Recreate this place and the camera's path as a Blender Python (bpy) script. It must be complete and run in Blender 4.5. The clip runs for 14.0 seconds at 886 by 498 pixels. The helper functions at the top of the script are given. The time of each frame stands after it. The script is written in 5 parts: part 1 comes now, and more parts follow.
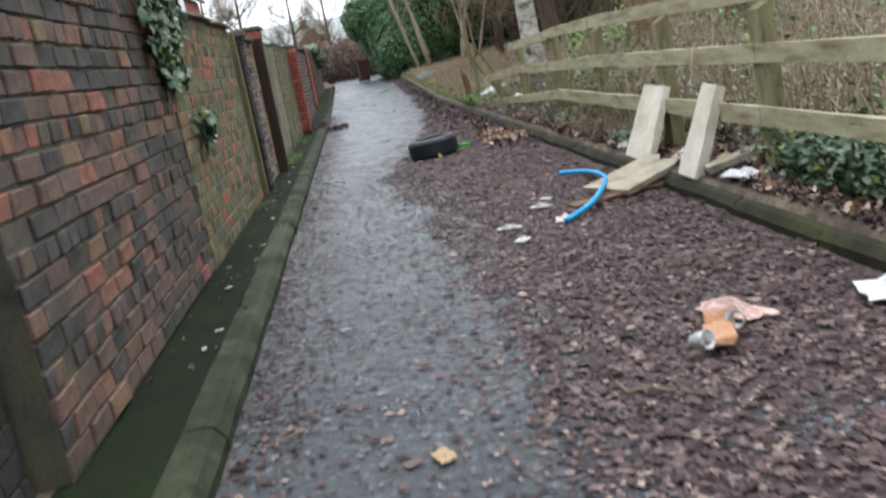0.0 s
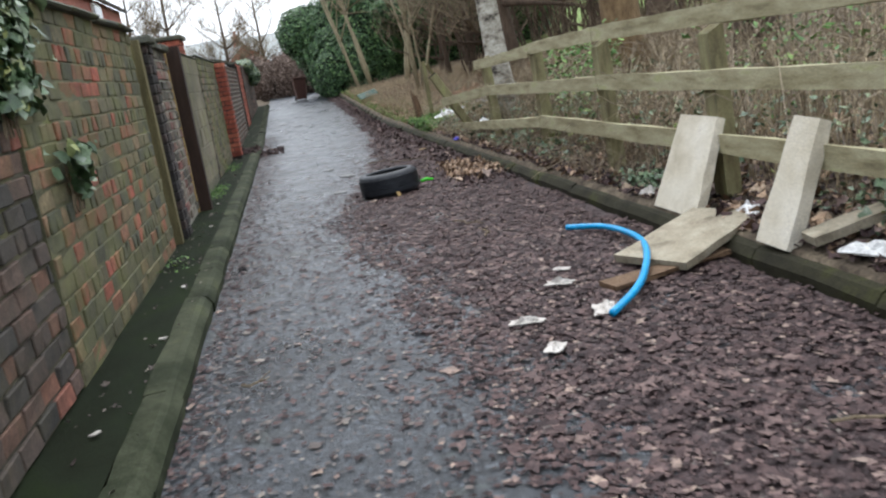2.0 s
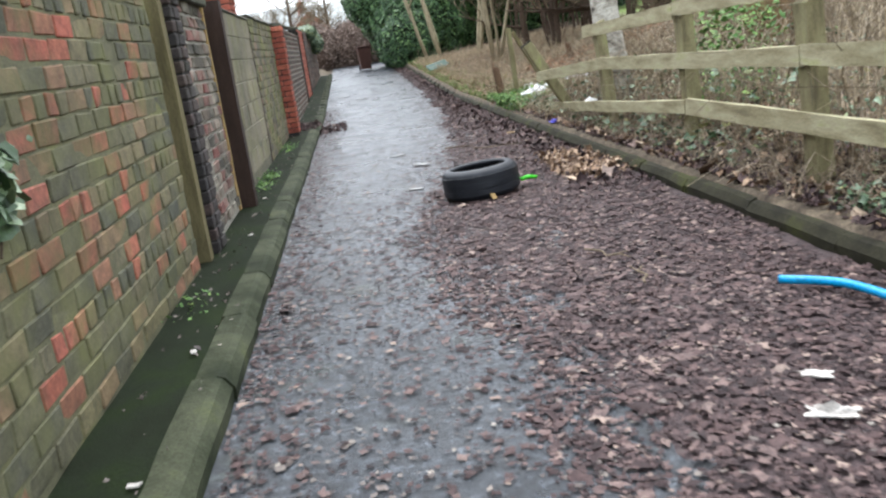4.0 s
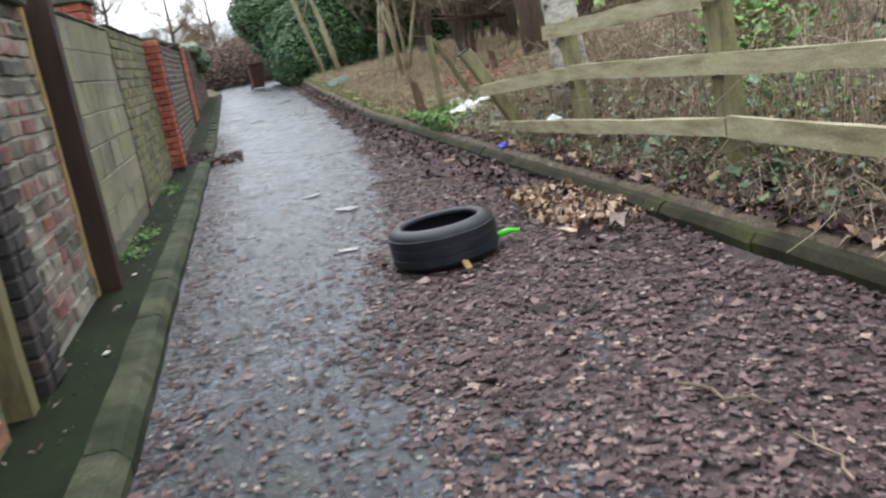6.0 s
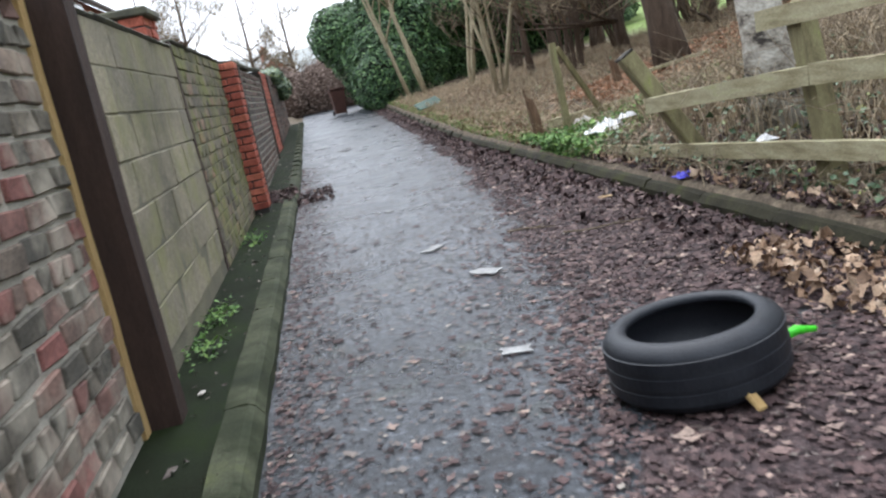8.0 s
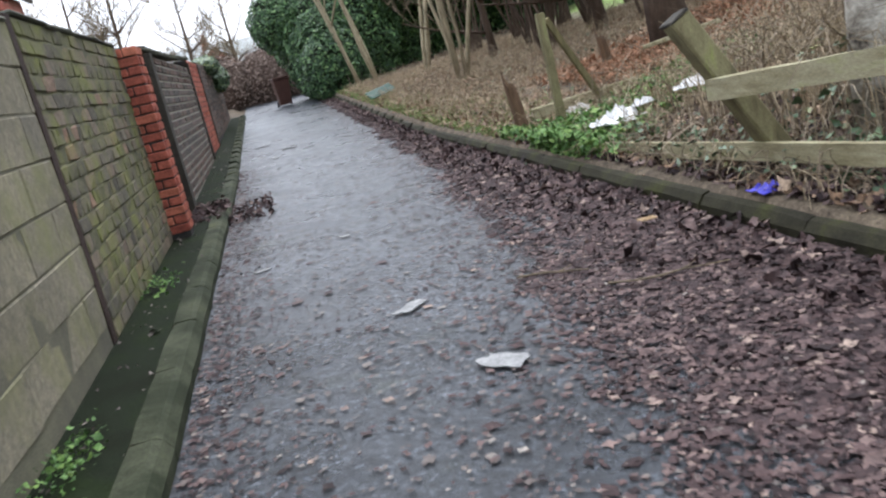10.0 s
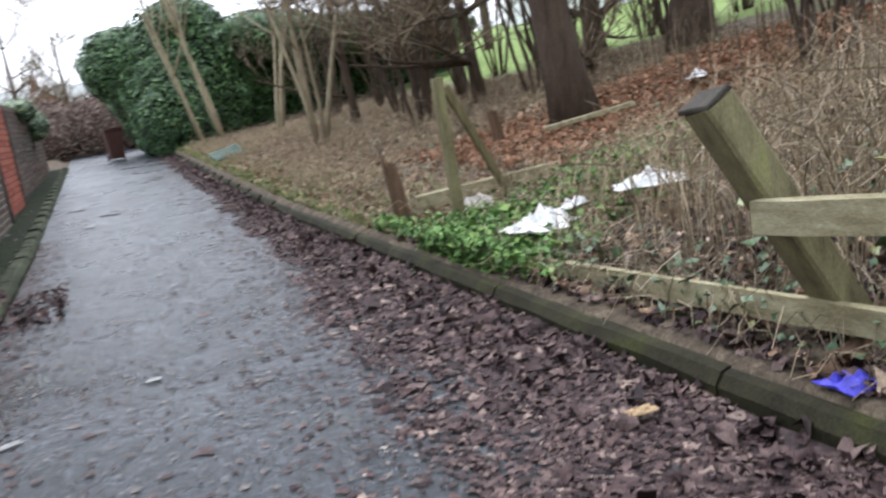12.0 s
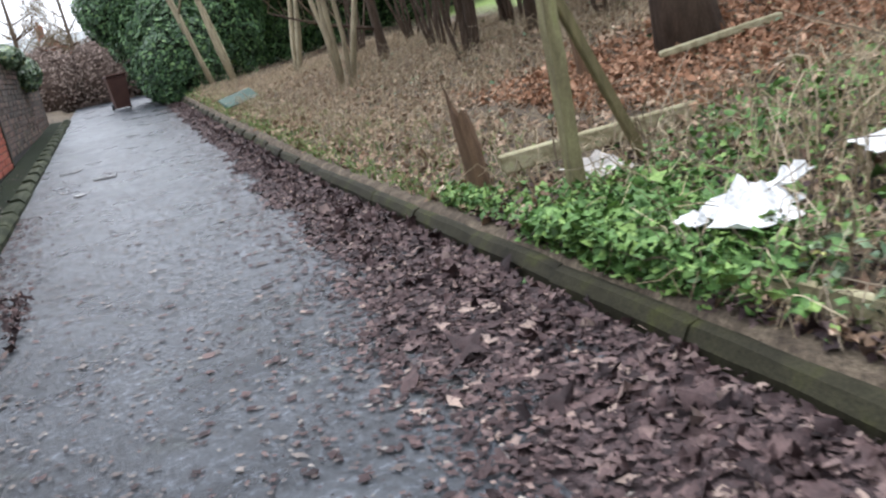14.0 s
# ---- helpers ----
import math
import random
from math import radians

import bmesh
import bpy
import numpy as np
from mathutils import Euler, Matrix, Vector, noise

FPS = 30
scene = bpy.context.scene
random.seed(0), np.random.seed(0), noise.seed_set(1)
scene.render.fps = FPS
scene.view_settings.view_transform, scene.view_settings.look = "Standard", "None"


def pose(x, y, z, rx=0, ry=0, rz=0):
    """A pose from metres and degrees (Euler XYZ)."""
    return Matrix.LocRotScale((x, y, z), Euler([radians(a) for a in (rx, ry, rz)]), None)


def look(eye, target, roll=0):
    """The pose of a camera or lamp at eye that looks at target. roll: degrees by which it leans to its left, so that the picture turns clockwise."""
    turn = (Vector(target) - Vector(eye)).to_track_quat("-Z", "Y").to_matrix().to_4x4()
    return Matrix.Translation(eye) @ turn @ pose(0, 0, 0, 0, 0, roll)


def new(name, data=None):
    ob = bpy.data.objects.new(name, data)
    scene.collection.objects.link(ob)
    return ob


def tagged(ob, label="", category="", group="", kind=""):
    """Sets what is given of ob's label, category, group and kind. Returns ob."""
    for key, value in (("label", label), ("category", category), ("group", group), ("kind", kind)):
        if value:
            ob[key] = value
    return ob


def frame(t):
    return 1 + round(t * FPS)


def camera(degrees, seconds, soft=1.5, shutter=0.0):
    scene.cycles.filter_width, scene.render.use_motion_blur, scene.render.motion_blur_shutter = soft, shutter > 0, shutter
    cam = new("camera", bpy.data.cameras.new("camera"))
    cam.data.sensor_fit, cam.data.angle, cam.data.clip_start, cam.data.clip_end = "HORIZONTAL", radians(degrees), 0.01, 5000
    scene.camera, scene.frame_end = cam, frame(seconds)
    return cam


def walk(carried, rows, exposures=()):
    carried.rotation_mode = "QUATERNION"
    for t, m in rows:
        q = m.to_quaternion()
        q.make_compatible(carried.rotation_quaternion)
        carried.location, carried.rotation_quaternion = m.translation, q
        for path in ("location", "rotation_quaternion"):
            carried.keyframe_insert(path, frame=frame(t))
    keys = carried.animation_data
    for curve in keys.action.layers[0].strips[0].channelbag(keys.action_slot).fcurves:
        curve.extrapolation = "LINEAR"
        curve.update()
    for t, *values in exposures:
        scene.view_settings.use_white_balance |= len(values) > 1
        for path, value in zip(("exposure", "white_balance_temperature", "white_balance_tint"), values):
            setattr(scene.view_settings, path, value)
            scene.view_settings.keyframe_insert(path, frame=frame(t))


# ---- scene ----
cam = camera(54.9, 14.0, soft=2.2, shutter=0.4)
METRES, EYE, TILT, LEAN, TURN = 15.3, 1.385, -13.1, 10.0, -6.36
ROWS = [
    (0.0, 0.0, 0.0, 0.0, 0.0, 0.0, -0.0),
    (0.5, -0.0055, 0.031, 0.0076, 0.13, 3.15, 0.19),
    (1.0, -0.0083, 0.0652, 0.0138, -1.84, 2.98, 0.66),
    (1.5, -0.0137, 0.0976, 0.0206, -1.59, 3.6, -0.93),
    (2.0, -0.0172, 0.1326, 0.028, -4.37, 1.29, -0.1),
    (2.5, -0.0174, 0.1655, 0.0367, -1.99, 0.93, -1.49),
    (5.0, -0.0468, 0.3464, 0.0696, -0.49, -1.33, -2.05),
    (5.5, -0.0519, 0.3816, 0.0769, -3.55, 0.6, -0.01),
    (6.0, -0.0525, 0.417, 0.0853, -7.13, 0.36, 1.16),
    (6.5, -0.0583, 0.4531, 0.0931, -10.51, 2.48, 2.79),
    (7.0, -0.0618, 0.4855, 0.0989, -7.12, 2.67, 2.57),
    (7.5, -0.0712, 0.5185, 0.1042, -0.36, 1.47, 0.62),
    (8.0, -0.0773, 0.5544, 0.1117, -1.91, 1.88, 2.26),
    (10.5, -0.0803, 0.7251, 0.1497, -5.52, 0.71, 4.0),
    (11.0, -0.0805, 0.7583, 0.1586, -5.15, 1.96, 1.03),
    (11.5, -0.0787, 0.795, 0.1682, -10.97, 3.74, 2.88),
    (12.0, -0.0733, 0.8274, 0.1785, -15.37, 4.35, 2.75),
    (12.5, -0.0708, 0.8621, 0.187, -21.81, 5.82, 5.71),
    (13.0, -0.0678, 0.8964, 0.196, -17.68, 5.36, 5.25),
    (13.5, -0.0674, 0.9342, 0.2024, -15.21, 2.3, 4.5),
    (14.0, -0.0659, 0.9685, 0.2102, -13.93, 0.15, 4.56),
]
walk(cam, [(t, pose(0, 0, EYE, TILT, LEAN, TURN) @ pose(METRES * x, METRES * y, METRES * z, 90 + pitch, roll, yaw)) for t, x, y, z, yaw, pitch, roll in ROWS],
     [(0.0, 1.15, 6100, 9), (0.5, 1.42, 6150, 9), (1.5, 1.02, 6150, 9), (2.7, 1.05, 6100, 9), (5.0, 1.95, 6150, 9), (5.5, 1.45, 6150, 9), (6.5, 1.4, 6150, 9), (7.5, 1.38, 6050, 10), (11.0, 1.24, 6000, 12), (14.0, 1.42, 6000, 12)])

# ---- sky and light: an overcast winter day ----
world = bpy.data.worlds.new("overcast")
scene.world = world
world.use_nodes = True
wt = world.node_tree
wt.nodes.clear()
sky = wt.nodes.new("ShaderNodeTexSky")
sky.sky_type, sky.sun_disc = "NISHITA", False
sky.sun_elevation, sky.sun_rotation = radians(66), radians(13)
sky.dust_density, sky.ozone_density = 4.0, 1.0
grey = wt.nodes.new("ShaderNodeHueSaturation")
grey.inputs["Saturation"].default_value = 0.32
bg = wt.nodes.new("ShaderNodeBackground")
bg.inputs["Strength"].default_value = 0.15
wout = wt.nodes.new("ShaderNodeOutputWorld")
veil = wt.nodes.new("ShaderNodeMix")
veil.data_type = "RGBA"
veil.inputs[0].default_value = 0.5
veil.inputs[7].default_value = (7.6, 7.9, 8.2, 1)
wt.links.new(sky.outputs[0], grey.inputs["Color"])
wt.links.new(grey.outputs[0], veil.inputs[6])
wt.links.new(veil.outputs[2], bg.inputs["Color"])
wt.links.new(bg.outputs[0], wout.inputs["Surface"])
sun = new("sun", bpy.data.lights.new("sun", "SUN"))
sun.data.energy, sun.data.angle, sun.data.color = 0.9, radians(70), (1.0, 0.98, 0.96)
sun.matrix_world = look((0, 0, 20), (-2, -8.5, 0))


# ---- materials ----
def material(name, rough=0.8, spec=0.3):
    m = bpy.data.materials.new(name)
    m.use_nodes = True
    b = m.node_tree.nodes["Principled BSDF"]
    b.inputs["Roughness"].default_value = rough
    b.inputs["Specular IOR Level"].default_value = spec
    return m, m.node_tree, b


def ramp(nt, fac, stops, constant=False):
    r = nt.nodes.new("ShaderNodeValToRGB")
    if constant:
        r.color_ramp.interpolation = "CONSTANT"
    while len(r.color_ramp.elements) < len(stops):
        r.color_ramp.elements.new(0.5)
    for e, (p, c) in zip(r.color_ramp.elements, stops):
        e.position, e.color = p, (*c, 1)
    nt.links.new(fac, r.inputs["Fac"])
    return r.outputs["Color"]


def place(nt, scale=(1, 1, 1)):
    g = nt.nodes.new("ShaderNodeNewGeometry")
    m = nt.nodes.new("ShaderNodeMapping")
    m.inputs["Scale"].default_value = scale
    nt.links.new(g.outputs["Position"], m.inputs["Vector"])
    return m.outputs["Vector"]


def noise_of(nt, scale, detail=4, rough=0.6, stretch=(1, 1, 1)):
    n = nt.nodes.new("ShaderNodeTexNoise")
    n.inputs["Scale"].default_value, n.inputs["Detail"].default_value, n.inputs["Roughness"].default_value = scale, detail, rough
    nt.links.new(place(nt, stretch), n.inputs["Vector"])
    return n.outputs["Fac"]


def mix(nt, fac, a, b, kind="MIX"):
    m = nt.nodes.new("ShaderNodeMix")
    m.data_type, m.blend_type = "RGBA", kind
    for sock, v in ((0, fac), (6, a), (7, b)):
        if isinstance(v, (int, float)):
            m.inputs[sock].default_value = v
        elif isinstance(v, tuple):
            m.inputs[sock].default_value = (*v, 1)
        else:
            nt.links.new(v, m.inputs[sock])
    return m.outputs[2]


def window(nt, fac, lo, hi):
    m = nt.nodes.new("ShaderNodeMapRange")
    m.inputs["From Min"].default_value, m.inputs["From Max"].default_value = lo, hi
    nt.links.new(fac, m.inputs["Value"])
    return m.outputs[0]


def bump(nt, b, height, strength=0.5, dist=0.01):
    n = nt.nodes.new("ShaderNodeBump")
    n.inputs["Strength"].default_value, n.inputs["Distance"].default_value = strength, dist
    nt.links.new(height, n.inputs["Height"])
    nt.links.new(n.outputs[0], b.inputs["Normal"])


def own(nt, island=False):
    if island:
        return nt.nodes.new("ShaderNodeNewGeometry").outputs["Random Per Island"]
    return nt.nodes.new("ShaderNodeObjectInfo").outputs["Random"]


def pieces_mat(name, stops, island=False, stain=(0.09, 0.10, 0.04), stain_lo=0.52, stain_hi=0.75, grain=60, rough=0.85, amount=0.5, spec=0.25, soot=0.0):
    """Alike pieces (bricks, blocks, leaves, planks), each of its own colour, with grain and blotches of stain."""
    m, nt, b = material(name, rough, spec)
    base = ramp(nt, own(nt, island), stops)
    fine = noise_of(nt, grain, 3, 0.7)
    base = mix(nt, 0.85, base, ramp(nt, noise_of(nt, grain / 5, 4, 0.7), [(0.3, (0.55, 0.56, 0.58)), (0.7, (1.35, 1.3, 1.25))]), "MULTIPLY")
    col = mix(nt, 0.8, base, ramp(nt, fine, [(0.25, (0.45, 0.45, 0.45)), (0.75, (1.25, 1.22, 1.2))]), "MULTIPLY")
    blot = window(nt, noise_of(nt, 2.3, 5, 0.65), stain_lo, stain_hi)
    scaled = nt.nodes.new("ShaderNodeMath")
    scaled.operation = "MULTIPLY"
    scaled.inputs[1].default_value = amount
    nt.links.new(blot, scaled.inputs[0])
    col = mix(nt, scaled.outputs[0], col, stain)
    if soot:
        dirt = window(nt, noise_of(nt, 1.1, 6, 0.7), 0.45, 0.68)
        dark = nt.nodes.new("ShaderNodeMath")
        dark.operation, dark.inputs[1].default_value = "MULTIPLY", soot
        nt.links.new(dirt, dark.inputs[0])
        col = mix(nt, dark.outputs[0], col, (0.035, 0.036, 0.028))
    nt.links.new(col, b.inputs["Base Color"])
    bump(nt, b, fine, 0.6, 0.006)
    return m


def surface(name, stops, scale=6, fine=90, rough=0.85, strength=0.5, stretch=(1, 1, 1), spec=0.3, dist=0.008):
    """A surface whose colour wanders over stops, with fine grain and relief."""
    m, nt, b = material(name, rough, spec)
    base = ramp(nt, noise_of(nt, scale, 6, 0.62, stretch), stops)
    f = noise_of(nt, fine, 3, 0.7, stretch)
    col = mix(nt, 0.75, base, ramp(nt, f, [(0.3, (0.5, 0.5, 0.5)), (0.7, (1.25, 1.25, 1.25))]), "MULTIPLY")
    nt.links.new(col, b.inputs["Base Color"])
    bump(nt, b, f, strength, dist)
    return m


BRICK_OLD = pieces_mat("old_brick", [(0.0, (0.052, 0.051, 0.049)), (0.3, (0.081, 0.071, 0.065)), (0.55, (0.123, 0.090, 0.076)), (0.8, (0.171, 0.104, 0.081)), (0.9, (0.209, 0.114, 0.081)), (0.93, (0.285, 0.104, 0.081)), (1.0, (0.190, 0.142, 0.085))], stain=(0.12, 0.10, 0.05), amount=0.6, soot=0.6)
BRICK_BUFF = pieces_mat("weathered_buff_brick", [(0.0, (0.085, 0.090, 0.070)), (0.3, (0.140, 0.135, 0.088)), (0.55, (0.205, 0.175, 0.105)), (0.74, (0.26, 0.165, 0.105)), (0.86, (0.31, 0.135, 0.085)), (0.93, (0.38, 0.115, 0.080)), (1.0, (0.42, 0.150, 0.110))], stain=(0.135, 0.135, 0.055), stain_lo=0.42, stain_hi=0.66, amount=0.85, soot=0.45)
BRICK_MOSSY = pieces_mat("mossy_brick", [(0.0, (0.095, 0.088, 0.068)), (0.5, (0.155, 0.140, 0.105)), (0.85, (0.205, 0.165, 0.125)), (1.0, (0.27, 0.165, 0.12))], stain=(0.155, 0.165, 0.045), stain_lo=0.44, stain_hi=0.64, amount=0.85, soot=0.45)
BRICK_RED = pieces_mat("red_brick", [(0.0, (0.30, 0.085, 0.06)), (0.6, (0.40, 0.12, 0.08)), (1.0, (0.46, 0.16, 0.10))], amount=0.15)
BRICK_GREY = pieces_mat("sooty_brick", [(0.0, (0.07, 0.065, 0.06)), (0.6, (0.12, 0.10, 0.09)), (1.0, (0.18, 0.12, 0.10))], amount=0.3)
BRICK_DARK = pieces_mat("dark_recess_brick", [(0.0, (0.035, 0.033, 0.033)), (0.7, (0.06, 0.052, 0.05)), (1.0, (0.075, 0.055, 0.05))], amount=0.15)
BRICK_PLUM = pieces_mat("plum_brick", [(0.0, (0.07, 0.068, 0.058)), (0.45, (0.14, 0.125, 0.10)), (0.62, (0.15, 0.095, 0.08)), (0.8, (0.20, 0.085, 0.075)), (1.0, (0.24, 0.20, 0.16))], stain=(0.34, 0.31, 0.25), stain_lo=0.5, stain_hi=0.68, amount=0.7)
BLOCK = pieces_mat("concrete_block", [(0.0, (0.205, 0.190, 0.148)), (0.5, (0.250, 0.230, 0.172)), (1.0, (0.300, 0.275, 0.198))], stain=(0.195, 0.195, 0.085), stain_lo=0.44, stain_hi=0.66, grain=120, amount=0.8, soot=0.55)
MORTAR_BLOCK = surface("block_mortar", [(0.3, (0.10, 0.093, 0.07)), (0.7, (0.19, 0.18, 0.12))], 3)
MORTAR_MOSS = surface("mossed_mortar", [(0.3, (0.075, 0.072, 0.045)), (0.55, (0.14, 0.135, 0.075)), (0.75, (0.17, 0.175, 0.055))], 3)
TAN_LEAF = surface("tan_dead_leaf", [(0.3, (0.30, 0.20, 0.10)), (0.7, (0.44, 0.32, 0.19))], 12, 80)
MORTAR = surface("mortar", [(0.3, (0.045, 0.040, 0.030)), (0.55, (0.10, 0.088, 0.060)), (0.75, (0.13, 0.13, 0.05))], 3)
MORTAR_PALE = surface("pale_mortar", [(0.3, (0.26, 0.24, 0.20)), (0.7, (0.36, 0.34, 0.29))], 5)
MORTAR_BLACK = surface("black_mortar", [(0.3, (0.025, 0.024, 0.022)), (0.7, (0.05, 0.045, 0.04))], 5)
COPING = surface("mossy_coping", [(0.3, (0.05, 0.05, 0.045)), (0.6, (0.10, 0.10, 0.07)), (0.75, (0.14, 0.15, 0.06))], 4)
KERB = surface("mossy_concrete", [(0.28, (0.014, 0.018, 0.009)), (0.45, (0.026, 0.032, 0.016)), (0.6, (0.058, 0.064, 0.038)), (0.75, (0.075, 0.088, 0.034))], 2.6, 70, rough=0.85, spec=0.15)
KERB_DARK = surface("wet_stone_kerb", [(0.3, (0.016, 0.014, 0.009)), (0.55, (0.034, 0.032, 0.018)), (0.75, (0.062, 0.068, 0.016))], 3.0, 70, rough=0.85, spec=0.15)
GULLY = surface("mossy_footway", [(0.3, (0.007, 0.009, 0.003)), (0.5, (0.011, 0.016, 0.007)), (0.62, (0.012, 0.020, 0.005)), (0.8, (0.024, 0.031, 0.014))], 2.2, 80, rough=0.9, spec=0.12)
POST_WOOD = surface("mossy_post_wood", [(0.3, (0.10, 0.085, 0.04)), (0.6, (0.185, 0.155, 0.075)), (0.8, (0.16, 0.16, 0.055))], 3, 45, stretch=(6, 6, 0.7))
YELLOW_WOOD = surface("pale_yellow_wood", [(0.3, (0.36, 0.23, 0.09)), (0.7, (0.48, 0.34, 0.15))], 3, 45, stretch=(6, 6, 0.7))
BROWN_WOOD_STEP_SHADE = surface("brown_stained_wood_and_step_shade", [(0.3, (0.022, 0.013, 0.010)), (0.7, (0.050, 0.029, 0.021))], 3, 45, stretch=(6, 6, 0.7))
FENCE_WOOD = surface("weathered_fence_wood", [(0.25, (0.14, 0.115, 0.065)), (0.42, (0.29, 0.255, 0.145)), (0.6, (0.42, 0.385, 0.245)), (0.75, (0.33, 0.345, 0.135))], 3.5, 60, stretch=(4, 0.7, 4))
FENCE_POST = surface("weathered_fence_post", [(0.25, (0.075, 0.064, 0.038)), (0.45, (0.19, 0.165, 0.085)), (0.62, (0.255, 0.235, 0.12)), (0.78, (0.25, 0.275, 0.085))], 3.5, 60, stretch=(4, 4, 0.8))
END_GRAIN = surface("dark_end_grain", [(0.3, (0.03, 0.027, 0.022)), (0.7, (0.07, 0.06, 0.045))], 12)
ROTTEN = surface("rotten_wood", [(0.3, (0.10, 0.06, 0.035)), (0.7, (0.19, 0.12, 0.07))], 5, 60, stretch=(5, 5, 0.8))
SLAB = surface("pale_concrete_slab", [(0.25, (0.40, 0.345, 0.235)), (0.42, (0.58, 0.52, 0.40)), (0.6, (0.70, 0.645, 0.53)), (0.75, (0.74, 0.69, 0.59))], 3.2, 160, strength=0.3)
SLAB_DIRTY = surface("stained_concrete_slab", [(0.25, (0.12, 0.10, 0.07)), (0.45, (0.30, 0.26, 0.19)), (0.7, (0.42, 0.38, 0.29))], 6, 100)
BARK = surface("brown_bark", [(0.3, (0.072, 0.050, 0.036)), (0.7, (0.168, 0.120, 0.084))], 4, 40, strength=1.0, stretch=(4, 4, 0.8), dist=0.02)
BARK_WARM = surface("warm_flaking_bark", [(0.3, (0.12, 0.075, 0.04)), (0.55, (0.25, 0.165, 0.085)), (0.75, (0.32, 0.23, 0.13))], 4, 30, strength=1.0, stretch=(3, 3, 1), dist=0.02)
BARK_PALE = surface("pale_greenish_bark", [(0.3, (0.244, 0.204, 0.130)), (0.7, (0.423, 0.366, 0.236))], 4, 40, stretch=(4, 4, 0.8))
BIRCH = surface("birch_bark", [(0.36, (0.05, 0.042, 0.035)), (0.45, (0.30, 0.27, 0.22)), (0.6, (0.52, 0.49, 0.42)), (0.75, (0.60, 0.57, 0.50))], 5, 30, stretch=(1.2, 1.2, 2.2))
TWIG = pieces_mat("twigs", [(0.0, (0.12, 0.095, 0.065)), (0.6, (0.21, 0.17, 0.115)), (1.0, (0.33, 0.27, 0.18))], island=True, amount=0.0)
BRAMBLE = pieces_mat("pale_bramble_stems", [(0.0, (0.15, 0.12, 0.085)), (0.5, (0.27, 0.22, 0.155)), (1.0, (0.46, 0.39, 0.29))], island=True, amount=0.0)
STRAW = pieces_mat("dry_stalks", [(0.0, (0.242, 0.187, 0.116)), (0.5, (0.418, 0.341, 0.220)), (1.0, (0.605, 0.517, 0.363))], island=True, amount=0.0)
LEAF_WET = pieces_mat("wet_dead_leaves", [(0.0, (0.016, 0.009, 0.010)), (0.3, (0.050, 0.031, 0.031)), (0.7, (0.098, 0.064, 0.062)), (0.94, (0.175, 0.125, 0.115)), (1.0, (0.327, 0.254, 0.211))], island=True, rough=0.75, amount=0.0, spec=0.25)
LEAF_DRY = pieces_mat("dry_dead_leaves", [(0.0, (0.120, 0.074, 0.046)), (0.5, (0.300, 0.200, 0.130)), (0.85, (0.480, 0.350, 0.240)), (1.0, (0.660, 0.530, 0.400))], island=True, rough=0.7, amount=0.0)
LEAF_RUST = pieces_mat("rust_red_chippings", [(0.0, (0.230, 0.120, 0.065)), (0.6, (0.400, 0.215, 0.125)), (1.0, (0.560, 0.370, 0.245))], island=True, rough=0.8, amount=0.0)
LEAF_IVY = pieces_mat("ivy_leaves", [(0.0, (0.044, 0.086, 0.035)), (0.6, (0.088, 0.158, 0.071)), (0.9, (0.193, 0.267, 0.142)), (1.0, (0.385, 0.410, 0.110))], island=True, rough=0.4, amount=0.0, spec=0.5)
LEAF_NETTLE = pieces_mat("fresh_green_leaves", [(0.0, (0.061, 0.136, 0.036)), (0.6, (0.129, 0.258, 0.065)), (1.0, (0.243, 0.381, 0.101))], island=True, rough=0.55, amount=0.0)
LEAF_LAUREL = pieces_mat("laurel_leaves", [(0.0, (0.022, 0.058, 0.022)), (0.5, (0.052, 0.120, 0.043)), (0.85, (0.110, 0.220, 0.075)), (1.0, (0.230, 0.380, 0.140))], island=True, rough=0.5, amount=0.0, spec=0.35)
LEAF_HEDGE = pieces_mat("dry_hedge_leaves", [(0.0, (0.120, 0.088, 0.074)), (0.6, (0.230, 0.175, 0.145)), (1.0, (0.330, 0.265, 0.220))], island=True, amount=0.0)
GRASS_BLADE = pieces_mat("grass_blades", [(0.0, (0.084, 0.168, 0.042)), (0.6, (0.182, 0.322, 0.084)), (1.0, (0.364, 0.420, 0.168))], island=True, amount=0.0)
LEAF_BIT = pieces_mat("pale_leaf_bits", [(0.0, (0.060, 0.046, 0.042)), (0.5, (0.130, 0.108, 0.098)), (0.9, (0.210, 0.185, 0.165)), (1.0, (0.360, 0.330, 0.290))], island=True, rough=0.6, amount=0.0)
LITTER_BED = surface("wet_leaf_mould", [(0.3, (0.020, 0.013, 0.013)), (0.42, (0.055, 0.037, 0.038)), (0.55, (0.085, 0.058, 0.058)), (0.7, (0.140, 0.100, 0.094))], 26, 75, rough=0.65, strength=1.0, dist=0.02)
RUBBER = surface("dusty_black_rubber", [(0.3, (0.010, 0.012, 0.016)), (0.7, (0.020, 0.023, 0.029))], 8, 120, rough=0.5, strength=0.2, spec=0.3)
ROOF = surface("slate_roof", [(0.3, (0.10, 0.09, 0.085)), (0.7, (0.17, 0.15, 0.14))], 2, 20)
HOUSE_BRICK = surface("far_red_brick", [(0.3, (0.30, 0.10, 0.07)), (0.7, (0.42, 0.16, 0.11))], 2, 12)
WHITE_PAINT = surface("white_paint", [(0.3, (0.70, 0.70, 0.69)), (0.7, (0.80, 0.80, 0.79))], 4, 60, rough=0.5, strength=0.1)
